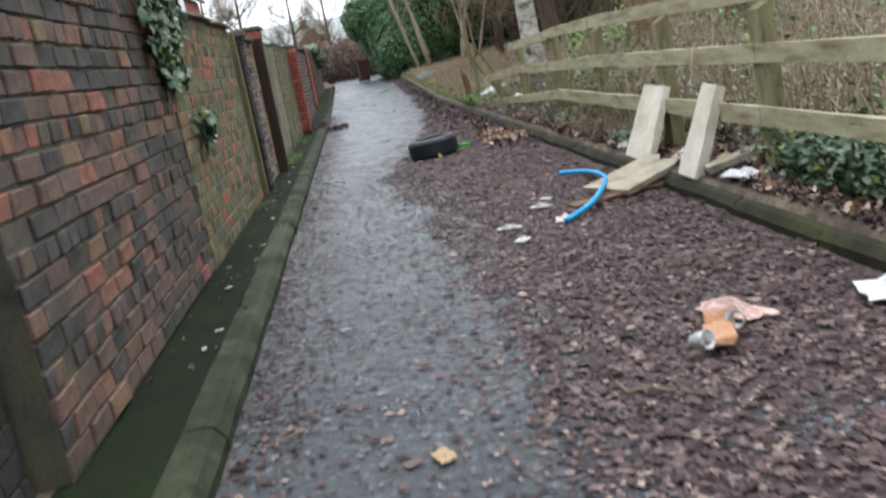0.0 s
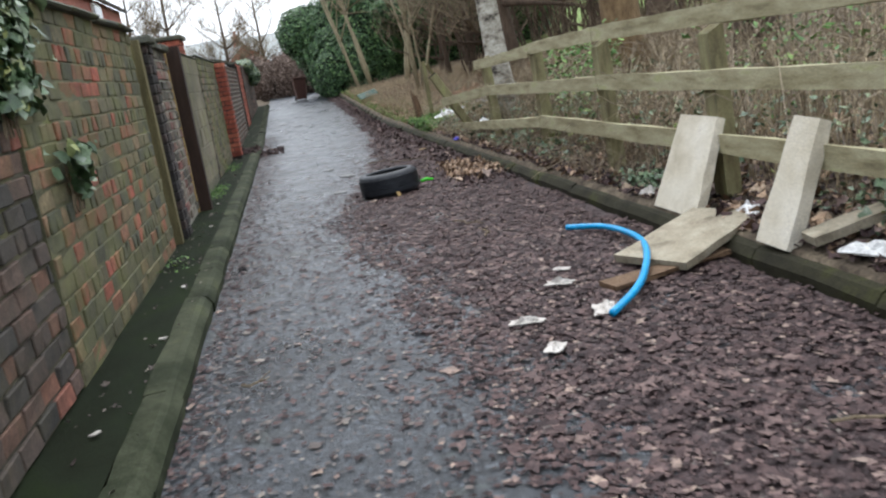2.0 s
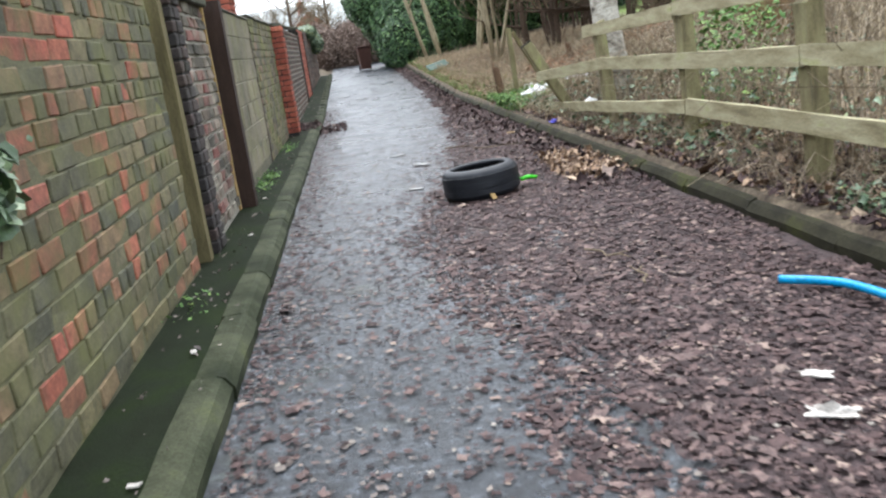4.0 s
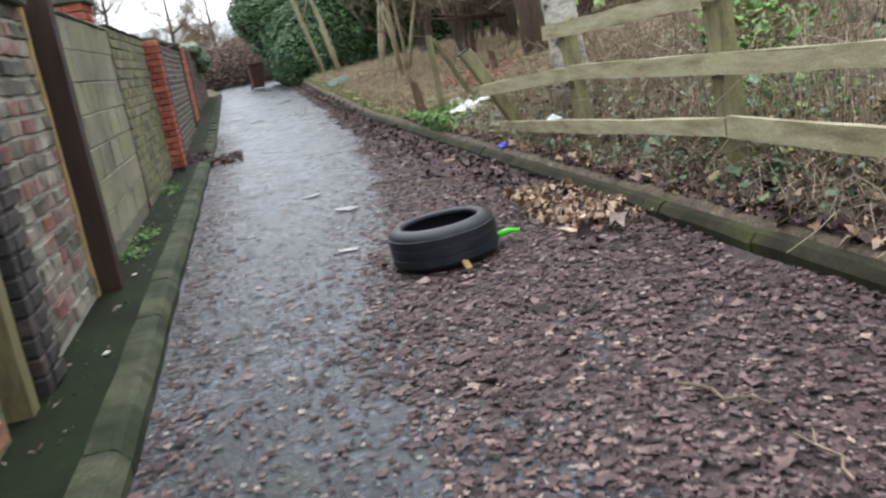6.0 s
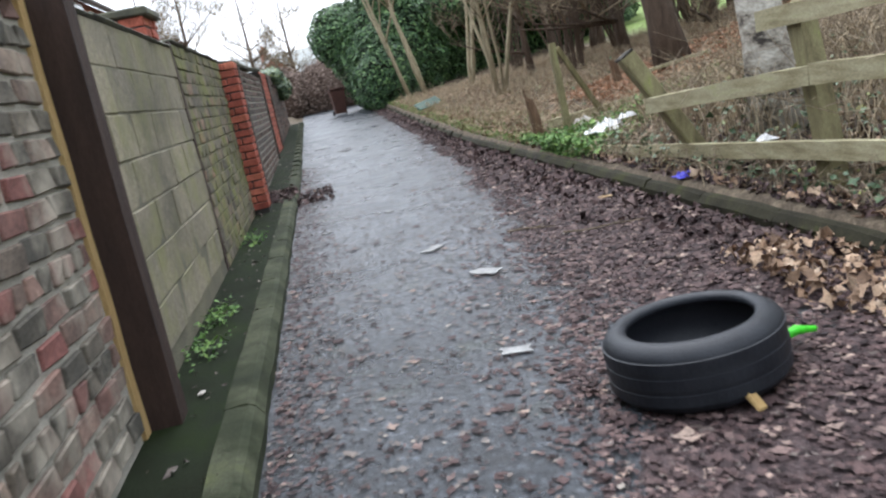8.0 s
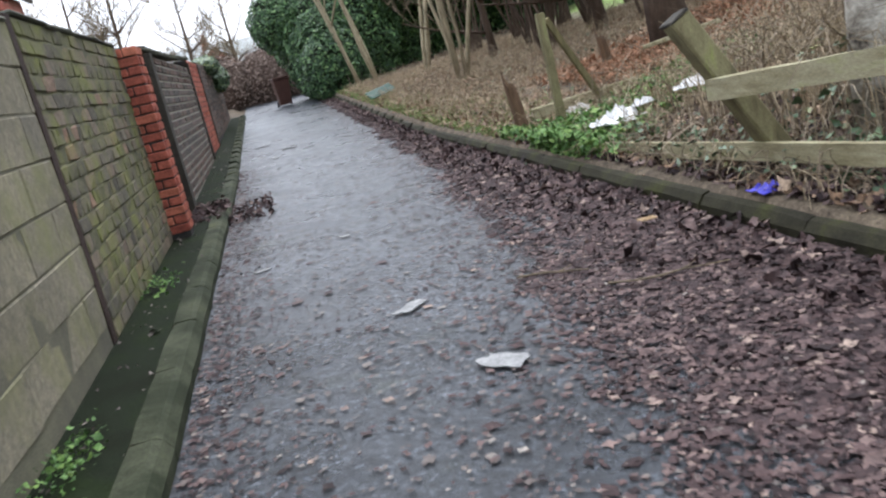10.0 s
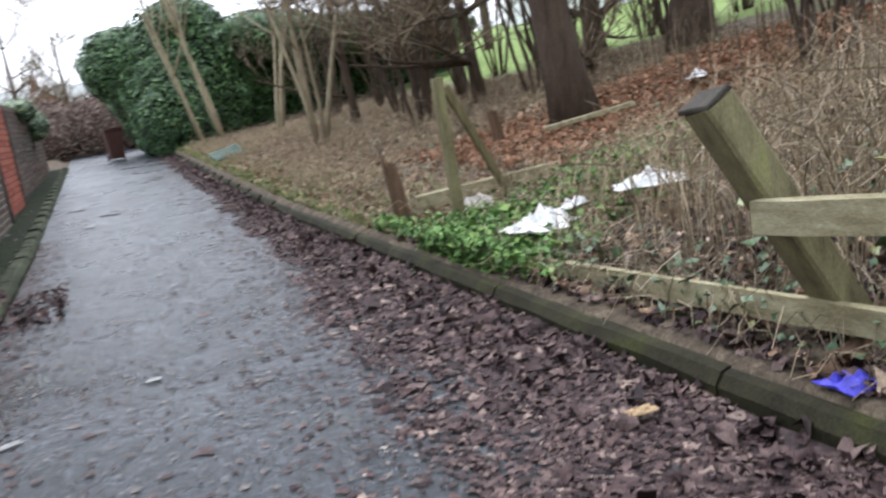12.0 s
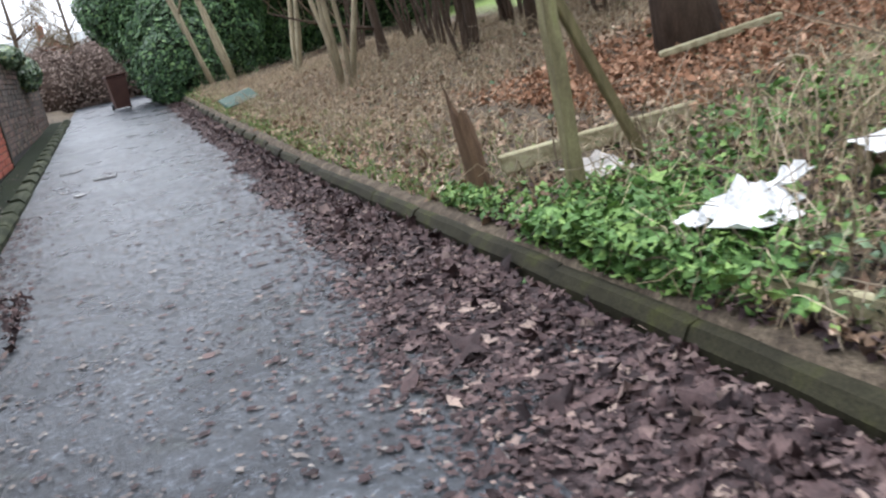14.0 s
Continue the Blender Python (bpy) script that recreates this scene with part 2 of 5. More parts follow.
PLASTIC_WHITE = surface("crumpled_white_plastic", [(0.3, (0.62, 0.62, 0.61)), (0.7, (0.82, 0.82, 0.81))], 14, 60, rough=0.4)
SOGGY = surface("trodden_grey_paper", [(0.3, (0.20, 0.20, 0.20)), (0.7, (0.38, 0.38, 0.37))], 14, 90)
PAPER = surface("soggy_paper", [(0.3, (0.42, 0.38, 0.34)), (0.7, (0.60, 0.57, 0.53))], 14, 90)
CARD = surface("wet_cardboard", [(0.3, (0.34, 0.17, 0.09)), (0.7, (0.46, 0.25, 0.14))], 10, 70)
PINK_PAPER = surface("pinkish_wrapper", [(0.3, (0.44, 0.28, 0.24)), (0.7, (0.60, 0.42, 0.37))], 10, 70)
BLUE_PLASTIC = surface("bright_blue_plastic", [(0.3, (0.0, 0.27, 0.58)), (0.7, (0.01, 0.34, 0.68))], 9, 60, rough=0.35, strength=0.05, spec=0.5)
PURPLE = surface("violet_blue_plastic", [(0.3, (0.06, 0.05, 0.45)), (0.7, (0.12, 0.11, 0.72))], 18, 60, rough=0.4)
LIME = surface("lime_green_plastic", [(0.3, (0.06, 0.55, 0.02)), (0.7, (0.10, 0.72, 0.04))], 9, 60, rough=0.4, strength=0.05)
BIN_BROWN = surface("brown_bin_plastic", [(0.3, (0.06, 0.025, 0.018)), (0.7, (0.085, 0.038, 0.028))], 3, 90, rough=0.5, strength=0.1)
GREEN_METAL = surface("faded_green_sheet", [(0.3, (0.022, 0.055, 0.038)), (0.7, (0.05, 0.10, 0.072))], 3, 90, rough=0.6, strength=0.1)
GLASS = material("window_glass", 0.08, 0.6)[0]
GLASS.node_tree.nodes["Principled BSDF"].inputs["Base Color"].default_value = (0.02, 0.024, 0.03, 1)


def asphalt_mat():
    m, nt, b = material("wet_asphalt", 0.5, 0.65)
    patches = noise_of(nt, 0.9, 6, 0.6)
    col = ramp(nt, patches, [(0.3, (0.021, 0.025, 0.031)), (0.55, (0.037, 0.044, 0.054)), (0.75, (0.062, 0.071, 0.084))])
    moss = window(nt, noise_of(nt, 1.7, 5, 0.7), 0.58, 0.72)
    half = nt.nodes.new("ShaderNodeMath")
    half.operation, half.inputs[1].default_value = "MULTIPLY", 0.35
    nt.links.new(moss, half.inputs[0])
    col = mix(nt, half.outputs[0], col, (0.06, 0.075, 0.035))
    spots = noise_of(nt, 22, 4, 0.8)
    col = mix(nt, 0.8, col, ramp(nt, noise_of(nt, 7, 5, 0.75), [(0.35, (0.55, 0.54, 0.53)), (0.7, (1.6, 1.58, 1.55))]), "MULTIPLY")
    col = mix(nt, 0.9, col, ramp(nt, spots, [(0.35, (0.5, 0.48, 0.47)), (0.55, (1.1, 1.08, 1.06)), (0.63, (3.4, 3.25, 3.15))]), "MULTIPLY")
    nt.links.new(col, b.inputs["Base Color"])
    nt.links.new(ramp(nt, noise_of(nt, 1.3, 5, 0.65), [(0.38, (0.24, 0.24, 0.24)), (0.62, (0.52, 0.52, 0.52))]), b.inputs["Roughness"])
    bump(nt, b, noise_of(nt, 60, 5, 0.85), 0.8, 0.012)
    return m


def ground_mat():
    """Leaf mould on the bank that turns into mown grass on the field above it."""
    m, nt, b = material("bank_soil_and_field_grass", 0.9, 0.2)
    soil = ramp(nt, noise_of(nt, 5, 6, 0.7), [(0.3, (0.04, 0.03, 0.022)), (0.5, (0.10, 0.078, 0.055)), (0.7, (0.20, 0.16, 0.11))])
    grass = ramp(nt, noise_of(nt, 1.5, 6, 0.7), [(0.3, (0.13, 0.19, 0.05)), (0.7, (0.20, 0.27, 0.08))])
    sep = nt.nodes.new("ShaderNodeSeparateXYZ")
    nt.links.new(place(nt), sep.inputs[0])
    wob = nt.nodes.new("ShaderNodeMath")
    wob.operation = "MULTIPLY_ADD"
    wob.inputs[1].default_value = 3.0
    nt.links.new(noise_of(nt, 0.6, 4), wob.inputs[0])
    nt.links.new(sep.outputs["X"], wob.inputs[2])
    col = mix(nt, window(nt, wob.outputs[0], 11.5, 13.0), soil, grass)
    f = noise_of(nt, 40, 3, 0.8)
    col = mix(nt, 0.7, col, ramp(nt, f, [(0.3, (0.5, 0.5, 0.5)), (0.7, (1.3, 1.3, 1.3))]), "MULTIPLY")
    nt.links.new(col, b.inputs["Base Color"])
    bump(nt, b, f, 0.8, 0.02)
    return m


ASPHALT, GROUND = asphalt_mat(), ground_mat()


# ---- mesh building ----
class Soup:
    """Vertices and faces gathered for one mesh."""

    def __init__(self):
        self.v, self.f = [], []

    def add(self, verts, faces):
        n = len(self.v)
        self.v.extend(tuple(p) for p in verts)
        self.f.extend(tuple(i + n for i in face) for face in faces)
        return self

    def box(self, size, m=None, chamfer=0.0, wobble=0.0, rng=random):
        """A box about the origin of m, its edges cut by chamfer, its corners moved by wobble."""
        m = m or Matrix()
        hx, hy, hz = (s / 2 for s in size)
        c = min(chamfer, hx * 0.8, hy * 0.8, hz * 0.8)
        j = {}
        for sx in (-1, 1):
            for sy in (-1, 1):
                for sz in (-1, 1):
                    j[sx, sy, sz] = Vector([rng.uniform(-wobble, wobble) for _ in range(3)])
        if c <= 0:
            vs = [m @ (Vector((sx * hx, sy * hy, sz * hz)) + j[sx, sy, sz]) for sx in (-1, 1) for sy in (-1, 1) for sz in (-1, 1)]
            return self.add(vs, [(0, 1, 3, 2), (4, 6, 7, 5), (0, 4, 5, 1), (2, 3, 7, 6), (0, 2, 6, 4), (1, 5, 7, 3)])
        vs, idx = [], {}
        for key, off in j.items():
            sx, sy, sz = key
            for ax in range(3):
                p = [sx * (hx - c), sy * (hy - c), sz * (hz - c)]
                p[ax] = key[ax] * (hx, hy, hz)[ax]
                idx[key, ax] = len(vs)
                vs.append(m @ (Vector(p) + off))
        fs = []
        for ax in range(3):
            a, b = [(1, 2), (2, 0), (0, 1)][ax]
            for s in (-1, 1):
                ring = []
                for sa, sb in ((-1, -1), (1, -1), (1, 1), (-1, 1)):
                    k = [0, 0, 0]
                    k[ax], k[a], k[b] = s, sa, sb
                    ring.append(idx[tuple(k), ax])
                fs.append(tuple(ring if s > 0 else ring[::-1]))
            for sa in (-1, 1):
                for sb in (-1, 1):
                    k0, k1 = [0, 0, 0], [0, 0, 0]
                    k0[ax], k1[ax] = -1, 1
                    k0[a] = k1[a] = sa
                    k0[b] = k1[b] = sb
                    q = (idx[tuple(k0), a], idx[tuple(k1), a], idx[tuple(k1), b], idx[tuple(k0), b])
                    fs.append(q if sa * sb > 0 else q[::-1])
        for key in j:
            tri = (idx[key, 0], idx[key, 1], idx[key, 2])
            fs.append(tri if key[0] * key[1] * key[2] > 0 else tri[::-1])
        return self.add(vs, fs)

    def tube(self, pts, radii, sides=6, closed_ends=True):
        pts = [Vector(p) for p in pts]
        vs, fs = [], []
        side = None
        for i, p in enumerate(pts):
            d = (pts[min(i + 1, len(pts) - 1)] - pts[max(i - 1, 0)]).normalized()
            if side is None:
                side = d.orthogonal().normalized()
            side = (side - d * side.dot(d)).normalized()
            up = d.cross(side)
            for k in range(sides):
                a = 2 * math.pi * k / sides
                vs.append(p + radii[i] * (math.cos(a) * side + math.sin(a) * up))
        for i in range(len(pts) - 1):
            for k in range(sides):
                k2 = (k + 1) % sides
                fs.append((i * sides + k, i * sides + k2, (i + 1) * sides + k2, (i + 1) * sides + k))
        if closed_ends:
            fs.append(tuple(range(sides))[::-1])
            fs.append(tuple((len(pts) - 1) * sides + k for k in range(sides)))
        return self.add(vs, fs)

    def lathe(self, profile, sides=48, m=None):
        m = m or Matrix()
        n = len(profile)
        vs = [m @ Vector((r * math.cos(2 * math.pi * k / sides), r * math.sin(2 * math.pi * k / sides), z)) for k in range(sides) for r, z in profile]
        fs = [(k * n + i, ((k + 1) % sides) * n + i, ((k + 1) % sides) * n + (i + 1) % n, k * n + (i + 1) % n) for k in range(sides) for i in range(n)]
        return self.add(vs, fs)


def part(name, soup, mat, parent=None, label="", smooth=False):
    me = bpy.data.meshes.new(name)
    me.from_pydata([tuple(p) for p in soup.v], [], soup.f)
    me.materials.append(mat)
    if smooth:
        me.shade_smooth()
    ob = new(name, me)
    if parent:
        ob.parent = parent
    if label:
        tagged(ob, label)
    return ob


def thing(name, label, category, at=(0, 0, 0), group="", turn=(0, 0, 0)):
    ob = new(name)
    ob.empty_display_size = 0.1
    ob.matrix_world = pose(*at, *turn)
    return tagged(ob, label, category, group)


def solid(name, soup, mat, label, category, kind="", group="", smooth=False):
    return tagged(part(name, soup, mat, smooth=smooth), label, category, group, kind)


def leaves(name, points, normals, size, mat, label, category, rng, long=1.5, parent=None, kind="stuff", fold=0.25):
    """Many small folded leaves, four triangles each, as one object."""
    pts, nrm = np.asarray(points, float), np.asarray(normals, float)
    n = len(pts)
    nrm /= np.linalg.norm(nrm, axis=1, keepdims=True) + 1e-9
    ref = rng.normal(size=(n, 3))
    t = np.cross(nrm, ref)
    t /= np.linalg.norm(t, axis=1, keepdims=True) + 1e-9
    s = np.cross(nrm, t)
    w = (np.asarray(size) * rng.uniform(0.35, 1.55, n))[:, None]
    L = w * long * rng.uniform(0.7, 1.3, (n, 1))
    a, b = pts - t * L / 2, pts + t * L / 2
    lift = nrm * w * fold * rng.uniform(-0.5, 1.5, (n, 1))
    skew = t * L * rng.uniform(-0.18, 0.12, (n, 1))
    mid0, mid1 = pts - t * L * 0.12, pts + t * L * 0.22
    l0, r0 = mid0 - s * w / 2 + lift + skew, mid0 + s * w / 2 + lift - skew
    verts = np.stack([a, l0, mid1 - s * w * 0.33 + lift, b, mid1 + s * w * 0.33 + lift, r0], 1).reshape(-1, 3)
    k = np.arange(n)[:, None] * 6
    quads = np.stack([k + 0, k + 1, k + 2, k + 3, k + 0, k + 3, k + 4, k + 5], 2).reshape(-1, 4)
    me = bpy.data.meshes.new(name)
    me.vertices.add(len(verts))
    me.vertices.foreach_set("co", verts.ravel())
    me.loops.add(quads.size)
    me.loops.foreach_set("vertex_index", quads.ravel().astype(np.int32))
    me.polygons.add(len(quads))
    me.polygons.foreach_set("loop_start", np.arange(0, quads.size, 4, dtype=np.int32))
    me.update(calc_edges=True)
    me.validate()
    me.materials.append(mat)
    ob = new(name, me)
    if parent:
        ob.parent = parent
        return ob
    return tagged(ob, label, category, kind=kind)


def ragged(name, points, normals, size, mat, label, category, rng, crumple=0.2, kind="stuff"):
    """Many torn, lobed, crumpled dead leaves, eight triangles each, as one object."""
    pts, nrm = np.asarray(points, float), np.asarray(normals, float)
    n, k = len(pts), 8
    nrm /= np.linalg.norm(nrm, axis=1, keepdims=True)
    t = np.cross(nrm, rng.normal(size=(n, 3)))
    t /= np.linalg.norm(t, axis=1, keepdims=True)
    s = np.cross(nrm, t)
    w = np.asarray(size) * np.exp(rng.normal(size=n) * 0.38)
    stretch = rng.uniform(0.45, 1.0, n)
    verts = np.empty((n, k + 1, 3))
    verts[:, 0] = pts + nrm * (w * crumple * rng.uniform(-0.3, 0.6, n))[:, None]
    for i in range(k):
        a = 2 * math.pi * i / k
        r = w * (rng.uniform(0.75, 1.25, n) if i % 2 == 0 else rng.uniform(0.35, 0.8, n))
        z = w * crumple * rng.normal(size=n) * 0.7
        verts[:, i + 1] = pts + t * (r * math.cos(a))[:, None] + s * (r * stretch * math.sin(a))[:, None] + nrm * z[:, None]
    base = np.arange(n)[:, None] * (k + 1)
    tris = np.stack([np.concatenate([base, base + 1 + i, base + 1 + (i + 1) % k], 1) for i in range(k)], 1).reshape(-1, 3)
    me = bpy.data.meshes.new(name)
    me.vertices.add(n * (k + 1))
    me.vertices.foreach_set("co", verts.ravel())
    me.loops.add(tris.size)
    me.loops.foreach_set("vertex_index", tris.ravel().astype(np.int32))
    me.polygons.add(len(tris))
    me.polygons.foreach_set("loop_start", np.arange(0, tris.size, 3, dtype=np.int32))
    me.update(calc_edges=True)
    me.validate()
    me.materials.append(mat)
    return tagged(new(name, me), label, category, kind=kind)


# ---- the lie of the land ----
WALL, FOOT = -1.25, 0.12


def rise(y):
    return 0.03 * max(0.0, y - 24) if y > 26 else 0.03 * max(0.0, y - 22) ** 2 / 8


def bank(x, y):
    """Height of the ground beside the lane."""
    z = rise(min(y, 75))
    if x < -1.2:
        return z + 0.1
    if x < 2.4:
        return z - 0.06
    z += 0.155 + (0.2 - 0.12 * max(0.0, min(1.0, (y - 24) / 12))) * (min(x, 9) - 2.45)
    if x > 9:
        z += (0.26 - 0.13 * max(0.0, min(1.0, (y - 15) / 9))) * (min(x, 60) - 9)
    if x > 2.6:
        z += 0.05 * noise.noise((x * 1.3, y * 1.3, 0)) + 0.10 * noise.noise((x * 0.4, y * 0.4, 3))
    return z


def edge_of_leaves(y):
    keys = [(-6, 0.6), (3, 0.58), (5, 0.66), (8, 0.5), (9.7, 0.28), (11.6, 0.5), (12.6, 0.75), (13.8, 1.04), (17, 1.4), (21, 1.78), (28, 1.98), (60, 2.1)]
    for (y0, x0), (y1, x1) in zip(keys, keys[1:]):
        if y <= y1:
            return x0 + (x1 - x0) * max(0, y - y0) / (y1 - y0)
    return 2.1


def grid_mesh(xs, ys, fn):
    s = Soup()
    s.v = [(x, y, fn(x, y)) for y in ys for x in xs]
    n = len(xs)
    s.f = [(j * n + i, j * n + i + 1, (j + 1) * n + i + 1, (j + 1) * n + i) for j in range(len(ys) - 1) for i in range(n - 1)]
    return s


xs = [-400, -150, -60, -20, -8, -3, -1.3, -1.1, 2.3, 2.4] + [2.5 + 0.2 * i for i in range(38)] + [10.5, 12, 15, 20, 30, 45, 60, 100, 200, 400]
ys = [-300, -100, -30, -10, -4] + [-3 + 0.35 * i for i in range(150)] + [52, 56, 62, 70, 80, 100, 150, 250, 600]
solid("ground", grid_mesh(xs, ys, bank), GROUND, "brown leafy bank rising to a mown green field", "ground", "structure", smooth=True)

rxs = [-0.8 + 0.155 * i for i in range(21)]
rys = [-6 + 0.3 * i for i in range(196)]
solid("road", grid_mesh(rxs, rys, lambda x, y: rise(y) + 0.008 * noise.noise((x, y, 7))), ASPHALT, "worn wet grey asphalt lane with mossy patches", "road", "structure", smooth=True)

# the raised footway strip under the wall, and its kerb stones
strip = grid_mesh([-1.32, -1.2, -1.1, -1.0, -0.92], [-6 + 0.3 * i for i in range(160)],
                  lambda x, y: rise(y) + FOOT - 0.012 + 0.01 * noise.noise((x * 3, y * 2, 5)))
solid("pavement", strip, GULLY, "narrow raised mossy footway strip under the wall", "pavement", "structure", smooth=True)


def kerb_stone(length, width, height, rng, side):
    """side +1: the rounded top edge faces +x."""
    prof = [(-width / 2, -0.15), (width / 2, -0.15), (width / 2 + 0.015, height - 0.06), (width / 2 - 0.02, height - 0.012), (width / 2 - 0.05, height), (-width / 2, height)]
    prof = [(x * side, z) for x, z in prof]
    s = Soup()
    n = 5
    for i in range(n):
        y = -length / 2 + length * i / (n - 1)
        pinch = 0.006 if i in (0, n - 1) else 0
        for x, z in prof:
            s.v.append((x * (1 - pinch * 4) + rng.uniform(-0.004, 0.004), y, z - pinch + rng.uniform(-0.004, 0.004)))
    k = len(prof)
    for i in range(n - 1):
        for j in range(k):
            q = (i * k + j, i * k + (j + 1) % k, (i + 1) * k + (j + 1) % k, (i + 1) * k + j)
            s.f.append(q if side > 0 else q[::-1])
    s.f += [tuple(range(k)), tuple((n - 1) * k + j for j in range(k))]
    return s


def kerb_row(name, label, x, y0, y1, length, width, height, mat, side, seed):
    rng = random.Random(seed)
    root = tagged(new(name), label, "kerb", kind="structure")
    shapes = [part("kerb_stone", kerb_stone(length - 0.006, width, height, rng, side), mat, root) for _ in range(5)]
    y, i = y0, 0
    while y < y1:
        ob = shapes[i] if i < 5 else new("kerb_stone", shapes[i % 5].data)
        ob.parent = root
        lift = rng.uniform(-0.005, 0.005)
        ob.matrix_basis = pose(x + rng.uniform(-0.006, 0.006), y + length / 2, rise(y) + lift, rng.uniform(-0.3, 0.3), 0, rng.uniform(-0.4, 0.4))
        y += length
        i += 1


kerb_row("kerb_wall_side", "mossy green concrete kerb along the footway strip", -0.84, -5, 42, 0.915, 0.15, 0.125, KERB, 1, 11)
kerb_row("kerb_bank_side", "dark weathered stone kerb holding back the bank", 2.365, -5, 44, 1.03, 0.09, 0.125, KERB_DARK, -1, 12)


# ---- the brick and block walls on the back-garden side ----
def brick_shapes(length, height, depth, mat, rng, count=5, chamfer=0.006, wobble=0.004):
    out = []
    for _ in range(count):
        me = bpy.data.meshes.new("brick")
        s = Soup().box((depth, length, height), chamfer=chamfer, wobble=wobble, rng=rng)
        me.from_pydata(s.v, [], s.f)
        me.materials.append(mat)
        out.append(me)
    return out


def brick_wall(name, label, y0, y1, top, mat, mortar, face=WALL, seed=1, course=0.106, length=0.262, thick=0.24, header_every=4, joint=0.016, uneven=0.006, wobble=0.004, piece="brick", coping=None, tone=None, recess=0.014):
    """A wall along the lane with each brick in its face a piece of its own; header courses in between."""
    rng = random.Random(seed)
    base = rise((y0 + y1) / 2)
    z0 = base - 0.25
    body = Soup().box((thick, y1 - y0, base + top - z0), Matrix.Translation((face - recess - thick / 2, (y0 + y1) / 2, (base + top + z0) / 2)))
    root = solid(name, body, mortar, label, "wall", "structure")
    full = brick_shapes(length - joint, course - joint, 0.07, mat, rng, wobble=wobble)
    head = brick_shapes(length / 2 - joint, course - joint, 0.07, mat, rng, wobble=wobble)
    rows = int((top - FOOT + 0.06) / course)
    first = base + top - rows * course
    spots, extra = [], Soup()
    for r in range(rows):
        z = first + (r + 0.5) * course
        header = header_every and r % header_every == header_every - 1
        step = length / 2 if header else length
        y = y0 - (step / 2 if r % 2 else 0)
        while y < y1 - 0.02:
            a, b = max(y, y0), min(y + step, y1)
            if b - a > 0.04:
                spots.append(((a + b) / 2, z, (b - a) / step, header))
            y += step
    kept = set(range(len(spots)))
    if len(spots) > 300:
        near = sorted(kept, key=lambda i: abs(spots[i][1] - base - 1.1))
        kept = set(near[:300])
    for i, (y, z, s, header) in enumerate(spots):
        m = pose(face - 0.035 + rng.uniform(-uneven, uneven), y, z + 0.004 * noise.noise((y, z, seed)), 0, rng.uniform(-1.5, 1.5), rng.uniform(-1.5, 1.5))
        if i in kept:
            ob = new(piece, rng.choice(head if header else full))
            ob.parent = root
            ob.matrix_basis = m @ Matrix.Diagonal((1, s, 1, 1))
        else:
            L = (length / 2 if header else length)
            extra.box((0.07, (L - joint) * s, course - joint), m, 0.006, wobble, rng)
    if extra.v:
        ob = part("far_bricks", extra, tone or mat, root)
        ob["kind"] = "stuff"
    if coping:
        y = y0
        while y < y1 - 0.03:
            L = min(coping[0], y1 - y)
            s = Soup().box((thick + coping[2], L - 0.012, coping[1]), pose(face - thick / 2, y + L / 2, base + top + coping[1] / 2 - 0.004 + rng.uniform(-0.006, 0.006), rng.uniform(-1, 1), rng.uniform(-2, 2), rng.uniform(-1, 1)), 0.012, 0.006, rng)
            part("coping_stone", s, coping[3], root)
            y += L
    return root


def island_copy(name, stops):
    return pieces_mat(name, stops, island=True)


OLD_REST = island_copy("old_brick_low_courses", [(0.0, (0.055, 0.05, 0.047)), (0.4, (0.10, 0.08, 0.065)), (0.7, (0.20, 0.12, 0.08)), (1.0, (0.26, 0.14, 0.08))])
BUFF_REST = island_copy("buff_brick_low_courses", [(0.0, (0.09, 0.09, 0.06)), (0.5, (0.16, 0.145, 0.08)), (0.8, (0.22, 0.13, 0.08)), (1.0, (0.32, 0.12, 0.08))])
GREY_REST = island_copy("sooty_brick_low_courses", [(0.0, (0.07, 0.065, 0.06)), (1.0, (0.18, 0.12, 0.10))])
MOSSY_REST = island_copy("mossy_brick_low_courses", [(0.0, (0.12, 0.105, 0.075)), (1.0, (0.22, 0.17, 0.12))])

brick_wall("wall_1", "set-back dark red-brown brick wall at a gateway", -5.0, 2.92, 1.9, BRICK_DARK, MORTAR_BLACK, face=-1.38, seed=21, tone=BRICK_DARK)
brick_wall("wall_2", "old mixed red and blue-grey brick wall, rough mortar", 2.98, 6.3, 1.92, BRICK_OLD, MORTAR, seed=22, coping=(0.085, 0.125, 0.02, BRICK_OLD), tone=OLD_REST, uneven=0.009, wobble=0.006, joint=0.013)
brick_wall("wall_3", "weathered buff brick wall with red patches and moss", 6.32, 10.02, 2.03, BRICK_BUFF, MORTAR_MOSS, face=WALL + 0.01, seed=23, coping=(0.75, 0.035, 0.12, COPING), tone=BUFF_REST, uneven=0.003, wobble=0.006, joint=0.013, recess=0.006)
brick_wall("wall_4", "brick pier with spalled plum-red side", 10.78, 12.26, 1.95, BRICK_PLUM, MORTAR_PALE, face=WALL + 0.01, seed=24, coping=(0.5, 0.07, 0.10, COPING), uneven=0.006, wobble=0.008, joint=0.022)
brick_wall("wall_5", "pale concrete block wall with greenish stains", 12.6, 15.95, 1.98, BLOCK, MORTAR_BLOCK, face=WALL, seed=25, course=0.25, length=0.6, header_every=0, coping=(0.9, 0.03, 0.03, COPING), uneven=0.002, wobble=0.003, joint=0.009, piece="concrete_block", recess=0.006)
